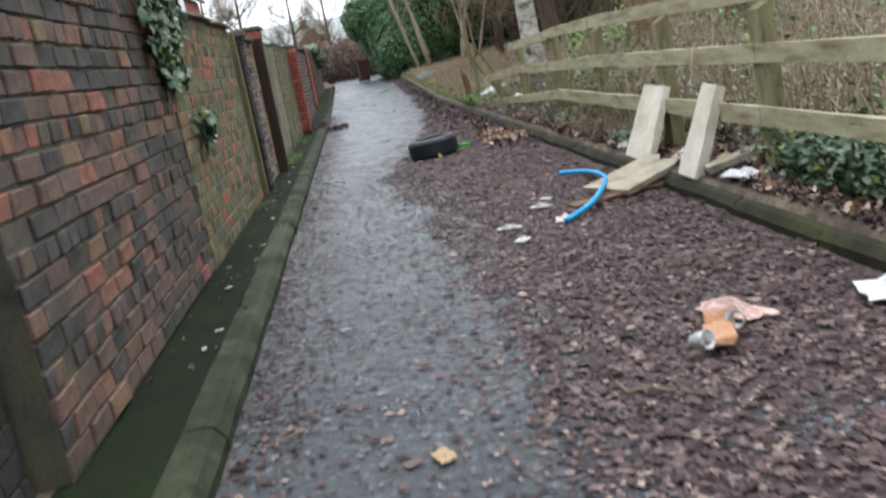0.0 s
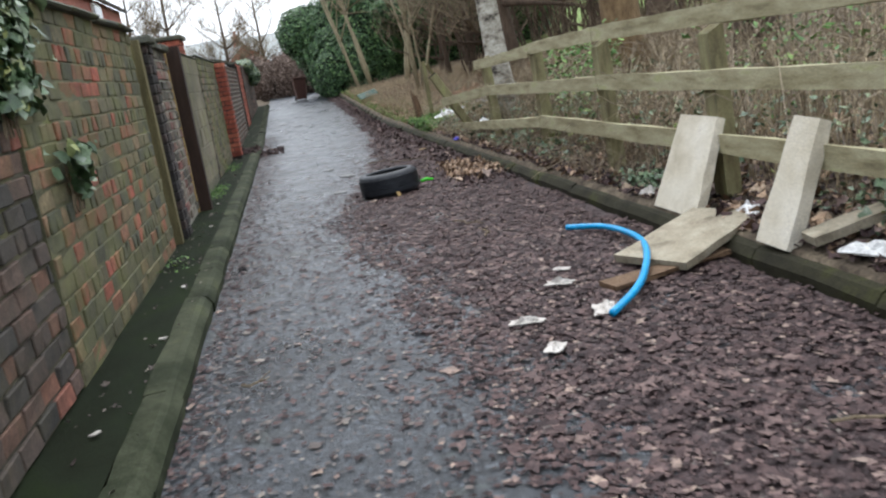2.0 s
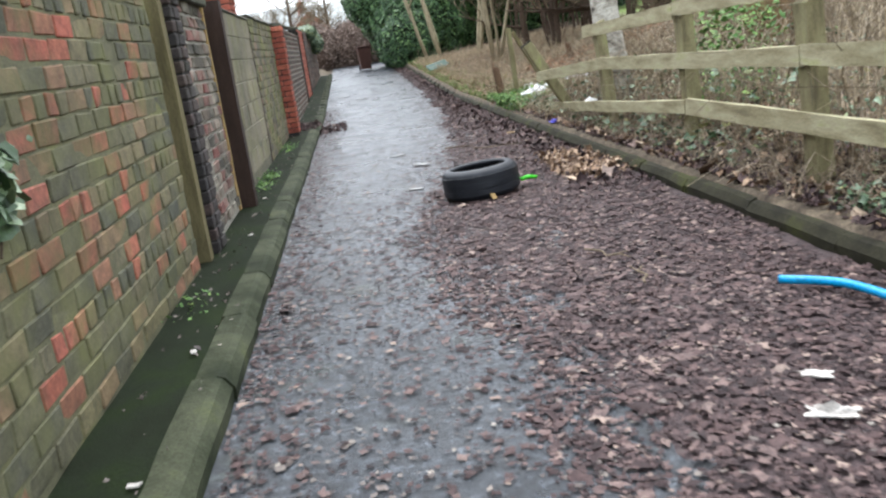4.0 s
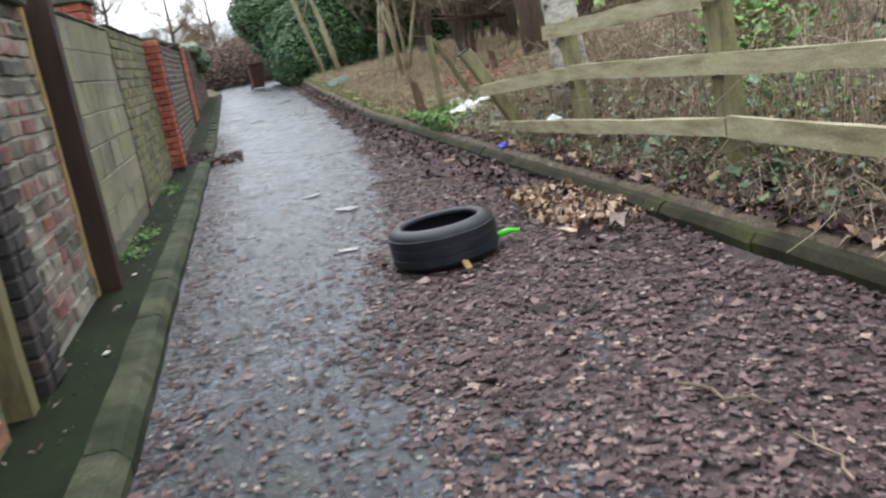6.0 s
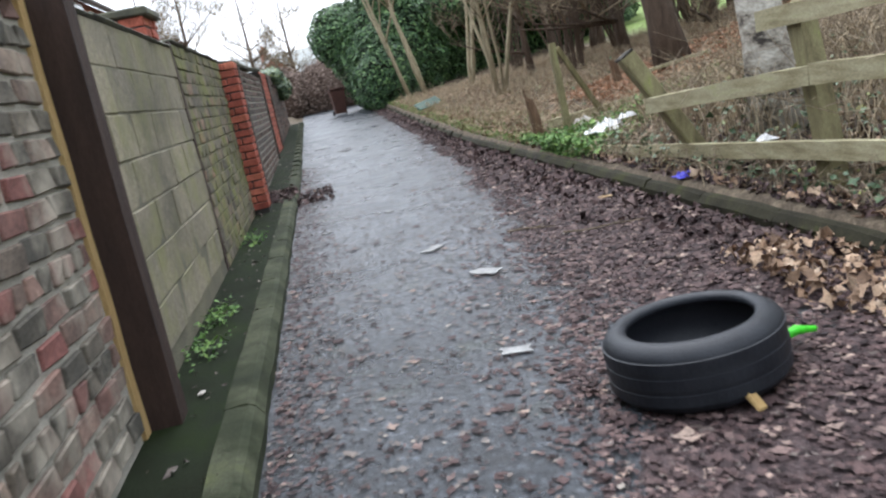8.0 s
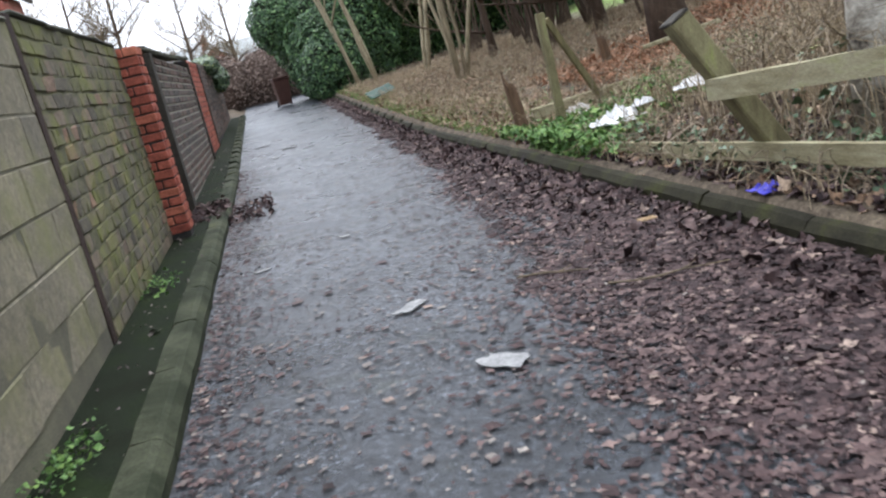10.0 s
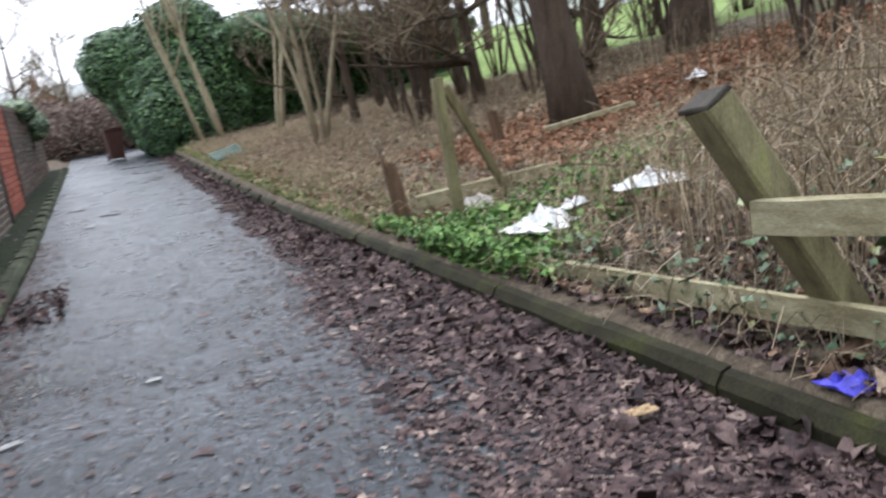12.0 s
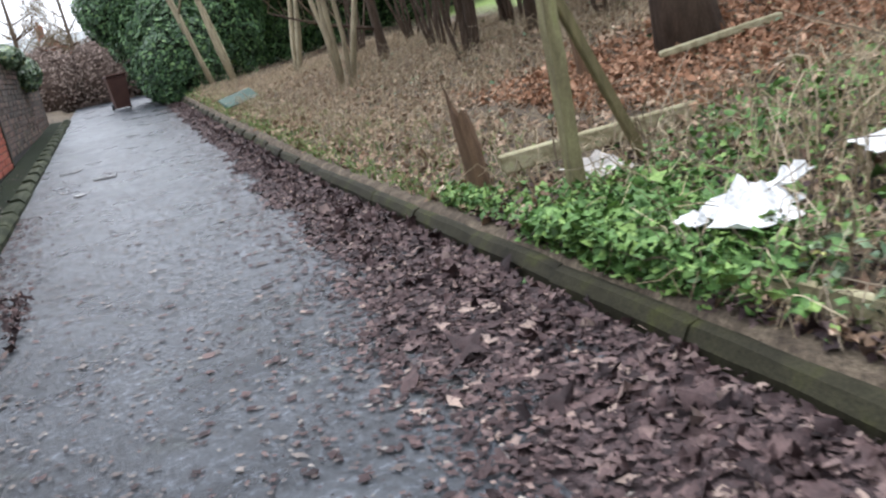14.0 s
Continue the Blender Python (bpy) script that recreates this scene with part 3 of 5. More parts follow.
brick_wall("wall_6", "mossy greenish-buff brick wall", 16.1, 19.56, 2.02, BRICK_MOSSY, MORTAR_MOSS, seed=26, coping=(0.8, 0.03, 0.04, COPING), tone=MOSSY_REST, uneven=0.004, wobble=0.007, joint=0.013, recess=0.006)
brick_wall("wall_7", "sooty brick outbuilding wall with pale mortar", 22.0, 28.3, 2.02, BRICK_GREY, MORTAR_PALE, seed=27, tone=GREY_REST, joint=0.032)
brick_wall("wall_8", "bright red brick wall", 28.5, 31.2, 2.05, BRICK_RED, MORTAR_BLACK, seed=28)
brick_wall("wall_9", "dark weathered brick wall at the lane's end", 31.3, 41.5, 1.9, BRICK_GREY, MORTAR_BLACK, seed=29, tone=GREY_REST)

# timber infill in the recess beside the gate post
gate = solid("door_1", Soup().box((0.05, 0.42, 1.8), Matrix.Translation((-1.46, 10.235, 1.02))), BROWN_WOOD_STEP_SHADE, "closed dark timber yard gate in a recess", "gate", "structure")
for i in range(3):
    part("board", Soup().box((0.03, 0.134, 1.78), Matrix.Translation((-1.418, 10.095 + 0.14 * i, 1.02)), 0.004), BROWN_WOOD_STEP_SHADE, gate)


def pier(name, label, x0, x1, y0, y1, top, mat, mortar, seed, cap=None):
    """A free pier with bricks on the face to the lane and on the face back along it."""
    rng = random.Random(seed)
    b = rise(y0)
    root = solid(name, Soup().box((x1 - x0 - 0.03, y1 - y0 - 0.03, top + 0.2), Matrix.Translation(((x0 + x1) / 2, (y0 + y1) / 2, b + top / 2 - 0.1))), mortar, label, "pier", "structure")
    course = 0.092
    for r in range(int((top - FOOT + 0.04) / course)):
        z = b + top - (r + 0.5) * course
        halves = [(x0, x1)] if r % 2 else [(x0, (x0 + x1) / 2), ((x0 + x1) / 2, x1)]
        n = max(1, round((y1 - y0) / 0.23))
        for k, (a, c) in enumerate(halves):
            s = Soup().box((c - a - 0.012, 0.10, course - 0.014), pose((a + c) / 2, y0 + 0.05 + rng.uniform(-0.006, 0.006), z, 0, 0, rng.uniform(-1, 1)), 0.008, 0.004, rng)
            part("brick", s, mat, root)
        for k in range(n):
            a, c = y0 + 0.11 + (y1 - y0 - 0.11) * k / n, y0 + 0.11 + (y1 - y0 - 0.11) * (k + 1) / n
            s = Soup().box((0.10, c - a - 0.012, course - 0.014), pose(x1 - 0.05 + rng.uniform(-0.006, 0.006), (a + c) / 2, z, 0, 0, rng.uniform(-1, 1)), 0.008, 0.004, rng)
            part("brick", s, mat, root)
    if cap:
        part("coping_stone", Soup().box((x1 - x0 + 0.1, y1 - y0 + 0.1, 0.07), Matrix.Translation(((x0 + x1) / 2, (y0 + y1) / 2, b + top + 0.037)), 0.015, 0.008, rng), cap, root)
    return root


# pillar_1's near-black bricks carry the shade of the gateway recess in their colour
pier("pillar_1", "brick gate pier with a stone cap, recess shade in its dark colour", -1.62, -1.17, 10.46, 10.77, 1.95, BRICK_DARK, MORTAR_BLACK, 31, COPING)
pier("pillar_2", "bright red brick pier with dark joints", -1.33, -1.06, 19.57, 19.95, 2.0, BRICK_RED, MORTAR_BLACK, 32)
solid("wall_10", Soup().box((0.2, 1.66, 2.2), Matrix.Translation((-1.42, 20.8, 0.92))), MORTAR, "plain rendered infill behind the red pier", "wall", "structure")


def timber_post(name, label, x, y, sx, sy, z0, z1, mat, rx=0.0, ry=0.0, seed=0):
    rng = random.Random(seed)
    s = Soup()
    n = 7
    for i in range(n):
        t = i / (n - 1)
        w = rng.uniform(-0.004, 0.004)
        for a, c in ((-1, -1), (1, -1), (1, 1), (-1, 1)):
            s.v.append((a * (sx / 2 - 0.004) + w + rng.uniform(-0.002, 0.002), c * (sy / 2 - 0.004) + rng.uniform(-0.003, 0.003), (z1 - z0) * t))
    for i in range(n - 1):
        for k in range(4):
            s.f.append((i * 4 + k, i * 4 + (k + 1) % 4, (i + 1) * 4 + (k + 1) % 4, (i + 1) * 4 + k))
    s.f += [(3, 2, 1, 0), tuple((n - 1) * 4 + k for k in range(4))]
    ob = solid(name, s, mat, label, "post")
    ob.matrix_world = pose(x, y, z0, rx, ry, 0)
    return ob


timber_post("gate_post", "mossy squared timber gate post beside the buff brick wall", -1.27, 10.3, 0.13, 0.13, 0.09, 1.98, POST_WOOD, seed=41)
timber_post("gate_post", "pale yellow timber strip against the brick pier", -1.287, 12.325, 0.10, 0.09, 0.09, 1.95, YELLOW_WOOD, seed=42)
timber_post("wall_upright", "dark brown post beside the concrete block wall", -1.185, 12.46, 0.17, 0.17, 0.09, 2.0, BROWN_WOOD_STEP_SHADE, seed=43)
# dark strip, no real post: stands for the shadow where the walls step
timber_post("wall_upright", "slim dark strip for the shadow step between block and mossy brick walls", -1.295, 16.03, 0.10, 0.12, 0.09, 2.03, BROWN_WOOD_STEP_SHADE, seed=44)
timber_post("wall_upright", "thick blackened post beside the red brick pier", -1.28, 21.85, 0.2, 0.28, 0.09, 2.05, END_GRAIN, seed=45)
timber_post("wall_upright", "dark upright in a gap of the red wall", -1.27, 28.4, 0.10, 0.16, 0.2, 2.15, END_GRAIN, seed=46)
timber_post("wall_upright", "dark upright in a gap of the red wall", -1.27, 31.25, 0.10, 0.10, 0.2, 2.2, END_GRAIN, seed=47)

# the outbuilding's corrugated roof edge over the sooty wall
roof = Soup()
rng = random.Random(5)
for i in range(85):
    y = 21.6 + 0.08 * i
    roof.box((0.85, 0.075, 0.03), pose(-1.62, y, 2.16 + rise(y) + (0.015 if i % 2 else -0.01), 0, 8 + rng.uniform(-1, 1), 0), 0.006, 0.004, rng)
solid("outbuilding_roof", roof, COPING, "mossy corrugated roof edge over the sooty brick wall", "roof", "structure")

# ---- dead leaves ----
nr = np.random.default_rng(3)


def scatter(n, y0, y1, across, size, name, mat, label, lift=0.012, flat=0.35, long=1.5, seed=0, kind="stuff", fold=0.25):
    """across(rng, y) gives x or None."""
    r = np.random.default_rng(seed)
    pts, nrm = [], []
    ysamp = y0 + (y1 - y0) * r.random(n)
    for y in ysamp:
        x = across(r, y)
        if x is None:
            continue
        z = bank(x, y) if (x > 2.44 or x < -1.3) else (rise(y) + FOOT if x < -0.76 else rise(y) + bed_height(x, y))
        pts.append((x, y, z + lift * r.random()))
        nrm.append((r.normal() * flat, r.normal() * flat, 1.0))
    return ragged(name, pts, nrm, size * 0.62, mat, label, "leaves", r, fold * 1.6, kind)


def bed_height(x, y):
    e = edge_of_leaves(y)
    if x < e - 0.25 or x > 2.36:
        return 0.01
    t = min(1.0, (x - e + 0.25) / 0.9)
    return 0.004 + 0.03 * t * (0.65 + 0.6 * noise.noise((x * 2.2, y * 2.2, 1)))


bed = grid_mesh([0.1 + 0.045 * i for i in range(50)], [-5 + 0.07 * i for i in range(490)],
                lambda x, y: rise(y) + (bed_height(x, y) - 0.012 + 0.012 * noise.noise((x * 9, y * 9, 2))
                                        - 0.06 * max(0.0, min(1.0, (edge_of_leaves(y) + 0.34 * noise.noise((x * 1.5, y * 1.5, 4)) + 0.16 * noise.noise((x * 5, y * 5, 4)) - x + 0.08) * 6))))
solid("leaf_mould", bed, LITTER_BED, "trodden wet brown leaf mould over the lane", "leaves", "stuff", smooth=True)


def on_bed(r, y):
    x = edge_of_leaves(y) + 0.2 * noise.noise((1, y * 1.1, 4)) + 0.12 * noise.noise((3, y * 4.0, 4)) - 0.06 - 0.12 * r.random() + (2.4 - edge_of_leaves(y)) * r.random() ** 0.85
    return x if x < 2.34 else None


def near_edge(r, y):
    x = edge_of_leaves(y) + 0.1 - abs(r.normal()) * 0.42
    return x if x > -0.7 else None


scatter(52000, -2, 16, on_bed, 0.031, "dead_leaves", LEAF_WET, "matted wet purple-brown dead leaves on the lane", lift=0.006, flat=0.11, fold=0.09, seed=61)
scatter(2600, 11, 40, lambda r, y: max(edge_of_leaves(y) + 0.1, 2.3 - abs(r.normal()) * 0.3), 0.05, "dead_leaves", LEAF_WET, "crumpled dark leaves heaped along the kerb", lift=0.04, flat=0.6, fold=0.35, seed=60)
scatter(28000, 16, 42, on_bed, 0.038, "dead_leaves", LEAF_WET, "dark wet leaf drift along the bank kerb", lift=0.012, flat=0.2, fold=0.12, seed=62)
scatter(12000, -2, 40, near_edge, 0.027, "scattered_leaves", LEAF_WET, "thin scatter of wet leaves on asphalt", lift=0.002, flat=0.06, fold=0.04, seed=63)
scatter(7000, -2, 26, lambda r, y: -0.74 + abs(r.normal()) * 0.2, 0.024, "gutter_leaves", LEAF_WET, "small dead leaves in the gutter by the kerb", lift=0.004, flat=0.12, fold=0.06, seed=64)
scatter(2600, -2, 30, lambda r, y: -0.74 + 1.6 * r.random(), 0.03, "scattered_leaves", LEAF_WET, "single leaves trodden onto the asphalt", lift=0.002, flat=0.05, fold=0.03, seed=65)
scatter(15000, -2, 34, lambda r, y: -0.74 + 2.4 * r.random() ** 1.2, 0.021, "leaf_fragments", LEAF_BIT, "pale trodden leaf fragments flattened on asphalt", lift=0.002, flat=0.04, fold=0.02, seed=59)
scatter(260, 4, 30, lambda r, y: -1.22 + 0.36 * r.random(), 0.024, "footway_leaves", LEAF_BIT, "bits of leaf on the mossy footway strip", lift=0.006, seed=66)
scatter(500, 20.2, 21.8, lambda r, y: -1.15 + 0.9 * r.random() ** 1.5, 0.05, "leaf_drift", LEAF_WET, "small drift of dark leaves by the red pier", lift=0.06, flat=0.7, seed=67)
scatter(480, 11.5, 13.1, lambda r, y: 1.7 + 0.6 * r.random(), 0.046, "leaf_heap", LEAF_DRY, "loose heap of dry tan leaves beside the tyre", lift=0.09, flat=0.8, seed=68)
scatter(10000, -1, 20, lambda r, y: 2.43 + 1.1 * r.random() ** 1.4, 0.045, "bank_leaves", LEAF_WET, "dark rotting leaves on the soil behind the kerb", lift=0.04, flat=0.5, seed=72)
scatter(3600, 2, 17, lambda r, y: 2.36 + 1.7 * r.random() ** 1.3, 0.055, "bank_leaves", LEAF_DRY, "dry tan leaves lying under the fence", lift=0.05, flat=0.7, seed=69)
scatter(24000, 17, 40, lambda r, y: 2.46 + 6.5 * r.random() ** 1.2, 0.05, "bank_leaves", LEAF_DRY, "dry leaves over the rough bank", lift=0.06, flat=0.7, seed=70)
scatter(36000, 17.5, 24.5, lambda r, y: (lambda x: x if abs(y - 21 + 0.35 * (x - 5.5)) < 1.5 + 0.4 * r.normal() else None)(3.9 + 4.5 * r.random()), 0.034, "bark_chippings", LEAF_RUST, "mound of rust-red bark chippings on the bank", lift=0.12, flat=0.9, long=2.2, seed=71)


# ---- the post and rail fence ----
def rail(pts, height, thick, parent, seed, mat=None):
    rng = random.Random(seed)
    s = Soup()
    for i, (x, y, z) in enumerate(pts):
        for a, c in ((-1, -1), (1, -1), (1, 1), (-1, 1)):
            s.v.append((x + a * thick / 2 + rng.uniform(-0.003, 0.003), y, z + c * height / 2 + rng.uniform(-0.006, 0.006)))
    for i in range(len(pts) - 1):
        for k in range(4):
            s.f.append((i * 4 + k, (i + 1) * 4 + k, (i + 1) * 4 + (k + 1) % 4, i * 4 + (k + 1) % 4))
    n = len(pts) - 1
    s.f += [(0, 1, 2, 3), (n * 4 + 3, n * 4 + 2, n * 4 + 1, n * 4)]
    return part("rail", s, mat or FENCE_WOOD, parent)


def line(y0, y1, z0, z1, x0=2.64, x1=2.64, n=10, sag=0.0):
    return [(x0 + (x1 - x0) * i / n, y0 + (y1 - y0) * i / n, z0 + (z1 - z0) * i / n - sag * math.sin(math.pi * i / n)) for i in range(n + 1)]


fence = thing("fence", "weathered three-rail timber fence, greenish and leaning", "fence")
for i, y in enumerate((-0.3, 1.6, 3.5, 5.47, 7.3, 9.26, 11.2, 13.5)):
    rng = random.Random(i)
    b = bank(2.73, y)
    s = Soup()
    for k in range(6):
        t = k / 5
        for a, c in ((-1, -1), (1, -1), (1, 1), (-1, 1)):
            s.v.append((2.73 + a * 0.055 + rng.uniform(-0.004, 0.004) - 0.03 * t, y + c * 0.075 + rng.uniform(-0.005, 0.005) + (0.14 if i == 7 else 0.03) * t * t, b - 0.15 + (1.32 - b + 0.15) * t + (0.03 * a if k == 5 else 0)))
    for k in range(5):
        for q in range(4):
            s.f.append((k * 4 + q, k * 4 + (q + 1) % 4, (k + 1) * 4 + (q + 1) % 4, (k + 1) * 4 + q))
    s.f += [(3, 2, 1, 0), (20, 21, 22, 23)]
    part("fence_post", s, FENCE_POST, fence)
rail(line(-2.2, 5.45, 1.40, 1.40), 0.125, 0.045, fence, 1)
rail(line(5.46, 9.25, 1.40, 1.405), 0.12, 0.045, fence, 2)
rail(line(9.26, 11.25, 1.40, 1.36), 0.12, 0.045, fence, 3)
rail(line(11.26, 14.0, 1.34, 1.24), 0.12, 0.045, fence, 4)
rail(line(-2.2, 5.45, 1.01, 1.01), 0.125, 0.045, fence, 5)
rail(line(5.46, 9.25, 1.01, 0.99), 0.125, 0.045, fence, 6)
rail(line(9.26, 13.4, 0.985, 0.90, x1=2.60), 0.12, 0.045, fence, 7)
rail(line(13.41, 15.36, 0.89, 0.75, x0=2.6, x1=2.36), 0.12, 0.045, fence, 8)
rail(line(-2.2, 5.45, 0.60, 0.60), 0.125, 0.045, fence, 9)
rail(line(5.46, 11.1, 0.60, 0.575), 0.13, 0.045, fence, 10)
rail(line(11.11, 17.8, 0.57, 0.19, x1=2.6), 0.11, 0.05, fence, 11)

broken = thing("broken_post", "heavy snapped fence post leaning over the rail", "post")
broken.matrix_world = pose(2.86, 15.3, 0.06, -7, -28, 0)
part("post_body", Soup().box((0.12, 0.17, 1.27), Matrix.Translation((0, 0, 0.635)), 0.012, 0.008, random.Random(2)), FENCE_POST, broken)
part("post_top", Soup().box((0.122, 0.172, 0.02), Matrix.Translation((0, 0, 1.275)), 0.005, 0.006, random.Random(3)), END_GRAIN, broken, "blackened wet end grain")

timber_post("fence_post", "lone mossy squared post standing on the bank", 2.80, 19.2, 0.085, 0.085, 0.18, 1.42, FENCE_POST, 2, -2, seed=52)
brace = solid("fence_brace", Soup().box((0.045, 0.075, 1.25), Matrix.Translation((0, 0, 0.62)), 0.006, 0.004), POST_WOOD, "mossy timber brace leaning against the lone post", "timber")
brace.matrix_world = look((3.42, 19.45, 0.28), (2.86, 19.22, 1.3)) @ pose(0, 0, 0, 180, 0, 0)
beam = solid("fallen_beam", Soup().box((1.3, 0.11, 0.12), None, 0.01, 0.006), FENCE_WOOD, "fallen grey timber beam lying on the bank", "timber")
beam.matrix_world = pose(3.42, 19.98, bank(3.42, 19.98) + 0.1, 0, -5, -20)
plank = solid("fallen_plank", Soup().box((0.95, 0.10, 0.05), None, 0.008, 0.006), FENCE_WOOD, "pale split plank lying by the tree", "timber")
plank.matrix_world = pose(5.0, 20.7, bank(5.0, 20.7) + 0.14, 0, -7, -20)


def stump(name, label, x, y, h, r, seed):
    rng = random.Random(seed)
    s = Soup()
    n, sides = 6, 12
    for i in range(n):
        t = i / (n - 1)
        for k in range(sides):
            a = 2 * math.pi * k / sides
            rr = r * (1.15 - 0.3 * t + 0.12 * math.sin(3 * a + seed) + rng.uniform(-0.05, 0.05))
            zz = h * t
            if i == n - 1:
                zz += h * (0.35 * max(0, math.cos(a - 2.6)) ** 3 + rng.uniform(-0.05, 0.05))
            s.v.append((rr * math.cos(a) - 0.06 * t * t, rr * math.sin(a), zz))
    for i in range(n - 1):
        for k in range(sides):
            s.f.append((i * sides + k, i * sides + (k + 1) % sides, (i + 1) * sides + (k + 1) % sides, (i + 1) * sides + k))
    s.v.append((-0.05, 0, h * 0.8))
    c = len(s.v) - 1
    s.f += [((n - 1) * sides + k, (n - 1) * sides + (k + 1) % sides, c) for k in range(sides)]
    ob = solid(name, s, ROTTEN, label, "stump", smooth=False)
    ob.matrix_world = pose(x, y, bank(x, y) - 0.06)


stump("tree_stump", "splintered brown rotten post stump on the bank edge", 2.72, 20.4, 0.62, 0.07, 1)
stump("tree_stump", "short broken trunk stub among leaves", 4.55, 22.0, 0.5, 0.07, 2)


# ---- trees ----
def limb(s, rng, start, way, length, r, depth, spread, twigs, curl=0.25, sides=6, least=0.004):
    n = 6 if depth > 1 else 4
    pts, radii = [Vector(start)], [r]
    d = Vector(way).normalized()
    for i in range(n):
        d = (d + Vector((rng.uniform(-1, 1), rng.uniform(-1, 1), rng.uniform(-0.6, 1))) * curl / 2).normalized()
        pts.append(pts[-1] + d * length / n)
        radii.append(r * (1 - 0.72 * (i + 1) / n))
    (twigs if depth <= 1 else s).tube(pts, radii, sides if depth > 1 else 3, depth > 1)
    if depth <= 0:
        return
    for _ in range(spread[depth - 1]):
        i = rng.randint(max(1, n // 3), n)
        out = Vector((rng.uniform(-1, 1), rng.uniform(-1, 1), rng.uniform(-0.1, 0.9))).normalized()
        limb(s, rng, pts[i], d * 0.55 + out * 0.75, length * rng.uniform(0.4, 0.68), max(least, radii[i] * rng.uniform(0.45, 0.7)), depth - 1, spread, twigs, curl * 1.15, 5, least)


def tree(label, x, y, height, r, seed, mat, lean=(0, 0), spread=(4, 5, 5), first=0.35, name="tree", drop=0.0, least=0.004):
    rng = random.Random(seed)
    root = thing(name, label, "tree", (x, y, bank(x, y) - 0.1))
    trunk, twigs = Soup(), Soup()
    n = 11
    pts, radii = [], []
    for i in range(n):
        t = i / (n - 1)
        pts.append(Vector((lean[0] * t * height + 0.05 * height * 0.2 * math.sin(3 * t + seed), lean[1] * t * height, height * t)))
        radii.append(r * (1.35 - 0.35 * min(1, t * 10)) * (1 - 0.8 * t))
    trunk.tube(pts, radii, 12)
    for k in range(spread[-1] * 2):
        t = first + (1 - first) * rng.random()
        i = min(n - 1, int(t * (n - 1)))
        a = rng.uniform(0, 2 * math.pi)
        wood = Soup()
        limb(wood, rng, pts[i], (math.cos(a), math.sin(a), rng.uniform(0.1, 0.9) - drop), height * rng.uniform(0.18, 0.34), radii[i] * 0.5, 2, spread, twigs, least=least)
        part("limb", wood, mat, root, smooth=True)
    part("trunk", trunk, mat, root, smooth=True)
    if twigs.v:
        part("twig_crown", twigs, TWIG, root)["kind"] = "stuff"
    return root


def clump(label, x, y, stems, height, r, seed, mat=None, spread=(3, 4, 4), least=0.004, name="multi_stem_tree"):
    """Several slim stems from one stool."""
    rng = random.Random(seed)
    root = thing(name, label, "tree", (x, y, bank(x, y) - 0.1))
    twigs = Soup()
    for k in range(stems):
        s = Soup()
        a = rng.uniform(0, 6.28)
        limb(s, rng, (0.15 * math.cos(a), 0.15 * math.sin(a), 0), (0.2 * math.cos(a), 0.2 * math.sin(a), 1), height * rng.uniform(0.8, 1.1), r * rng.uniform(0.7, 1.1), 3, spread, twigs, 0.2 if least < 0.005 else 0.3, 6, least)
        part("stem", s, mat or BARK_PALE, root, smooth=True)
    part("twig_crown", twigs, TWIG, root)["kind"] = "stuff"


tree("leaning birch with flaking white and dark bark", 3.2, 15.0, 8.5, 0.19, 1, BIRCH, (-0.05, 0.04), (4, 4, 5), 0.3)
tree("thick tree with warm flaking orange-brown bark", 4.85, 14.1, 9.5, 0.31, 2, BARK_WARM, (-0.02, 0.02), (4, 4, 4), 0.35)
tree("dark straight brown trunk beyond the fence", 5.4, 11.4, 9.5, 0.24, 3, BARK, (0.02, 0.0), (4, 4, 4), 0.4)
tree("ivy-dark twin trunk on the bank", 6.9, 17.0, 9.0, 0.26, 4, BARK, (0.05, 0.0), (4, 4, 4), 0.35)
tree("dark brown leaning tree above the bark chippings", 5.35, 21.4, 9.0, 0.24, 5, BARK, (-0.14, 0.02), (8, 7, 8), 0.22, drop=0.3, least=0.008)
tree("dark ivied trunk at the field's edge", 8.35, 23.2, 9.0, 0.30, 6, BARK, (0.03, 0.0), (5, 4, 4), 0.3)
tree("twiggy brown tree on the bank", 6.4, 26.5, 8.0, 0.11, 7, BARK, (-0.1, 0.0), (9, 8, 9), 0.12, drop=0.3, least=0.008)
tree("twiggy brown tree on the bank", 7.6, 30.0, 8.0, 0.12, 8, BARK, (-0.06, 0.0), (9, 8, 9), 0.12, drop=0.3, least=0.008)
tree("twiggy brown tree on the bank", 9.5, 27.5, 8.5, 0.15, 9, BARK, (-0.02, 0.0), (9, 8, 9), 0.12, drop=0.2, least=0.008)
tree("twiggy brown tree on the bank", 5.6, 31.5, 7.5, 0.10, 21, BARK, (-0.04, 0.0), (9, 8, 9), 0.1, drop=0.3, least=0.008)
tree("twiggy brown tree on the bank", 8.6, 34.0, 8.0, 0.12, 22, BARK, (-0.04, 0.0), (9, 8, 9), 0.1, drop=0.3, least=0.008)
tree("twiggy brown tree on the bank", 7.8, 25.0, 7.0, 0.09, 23, BARK, (0.03, 0.0), (9, 8, 8), 0.05, drop=0.4, least=0.008)
tree("dark trunk at the field's edge", 10.5, 20.0, 9.0, 0.25, 12, BARK, (0.02, 0.0), (4, 4, 4), 0.3)
tree("dark trunk at the field's edge", 9.0, 14.5, 9.0, 0.22, 13, BARK, (0.0, 0.0), (4, 4, 4), 0.3)
clump("clump of slim pale stems, bare of leaves", 4.27, 29.5, 5, 6.5, 0.06, 14)
clump("clump of slim pale stems, bare of leaves", 4.6, 35.5, 4, 6.5, 0.065, 15)
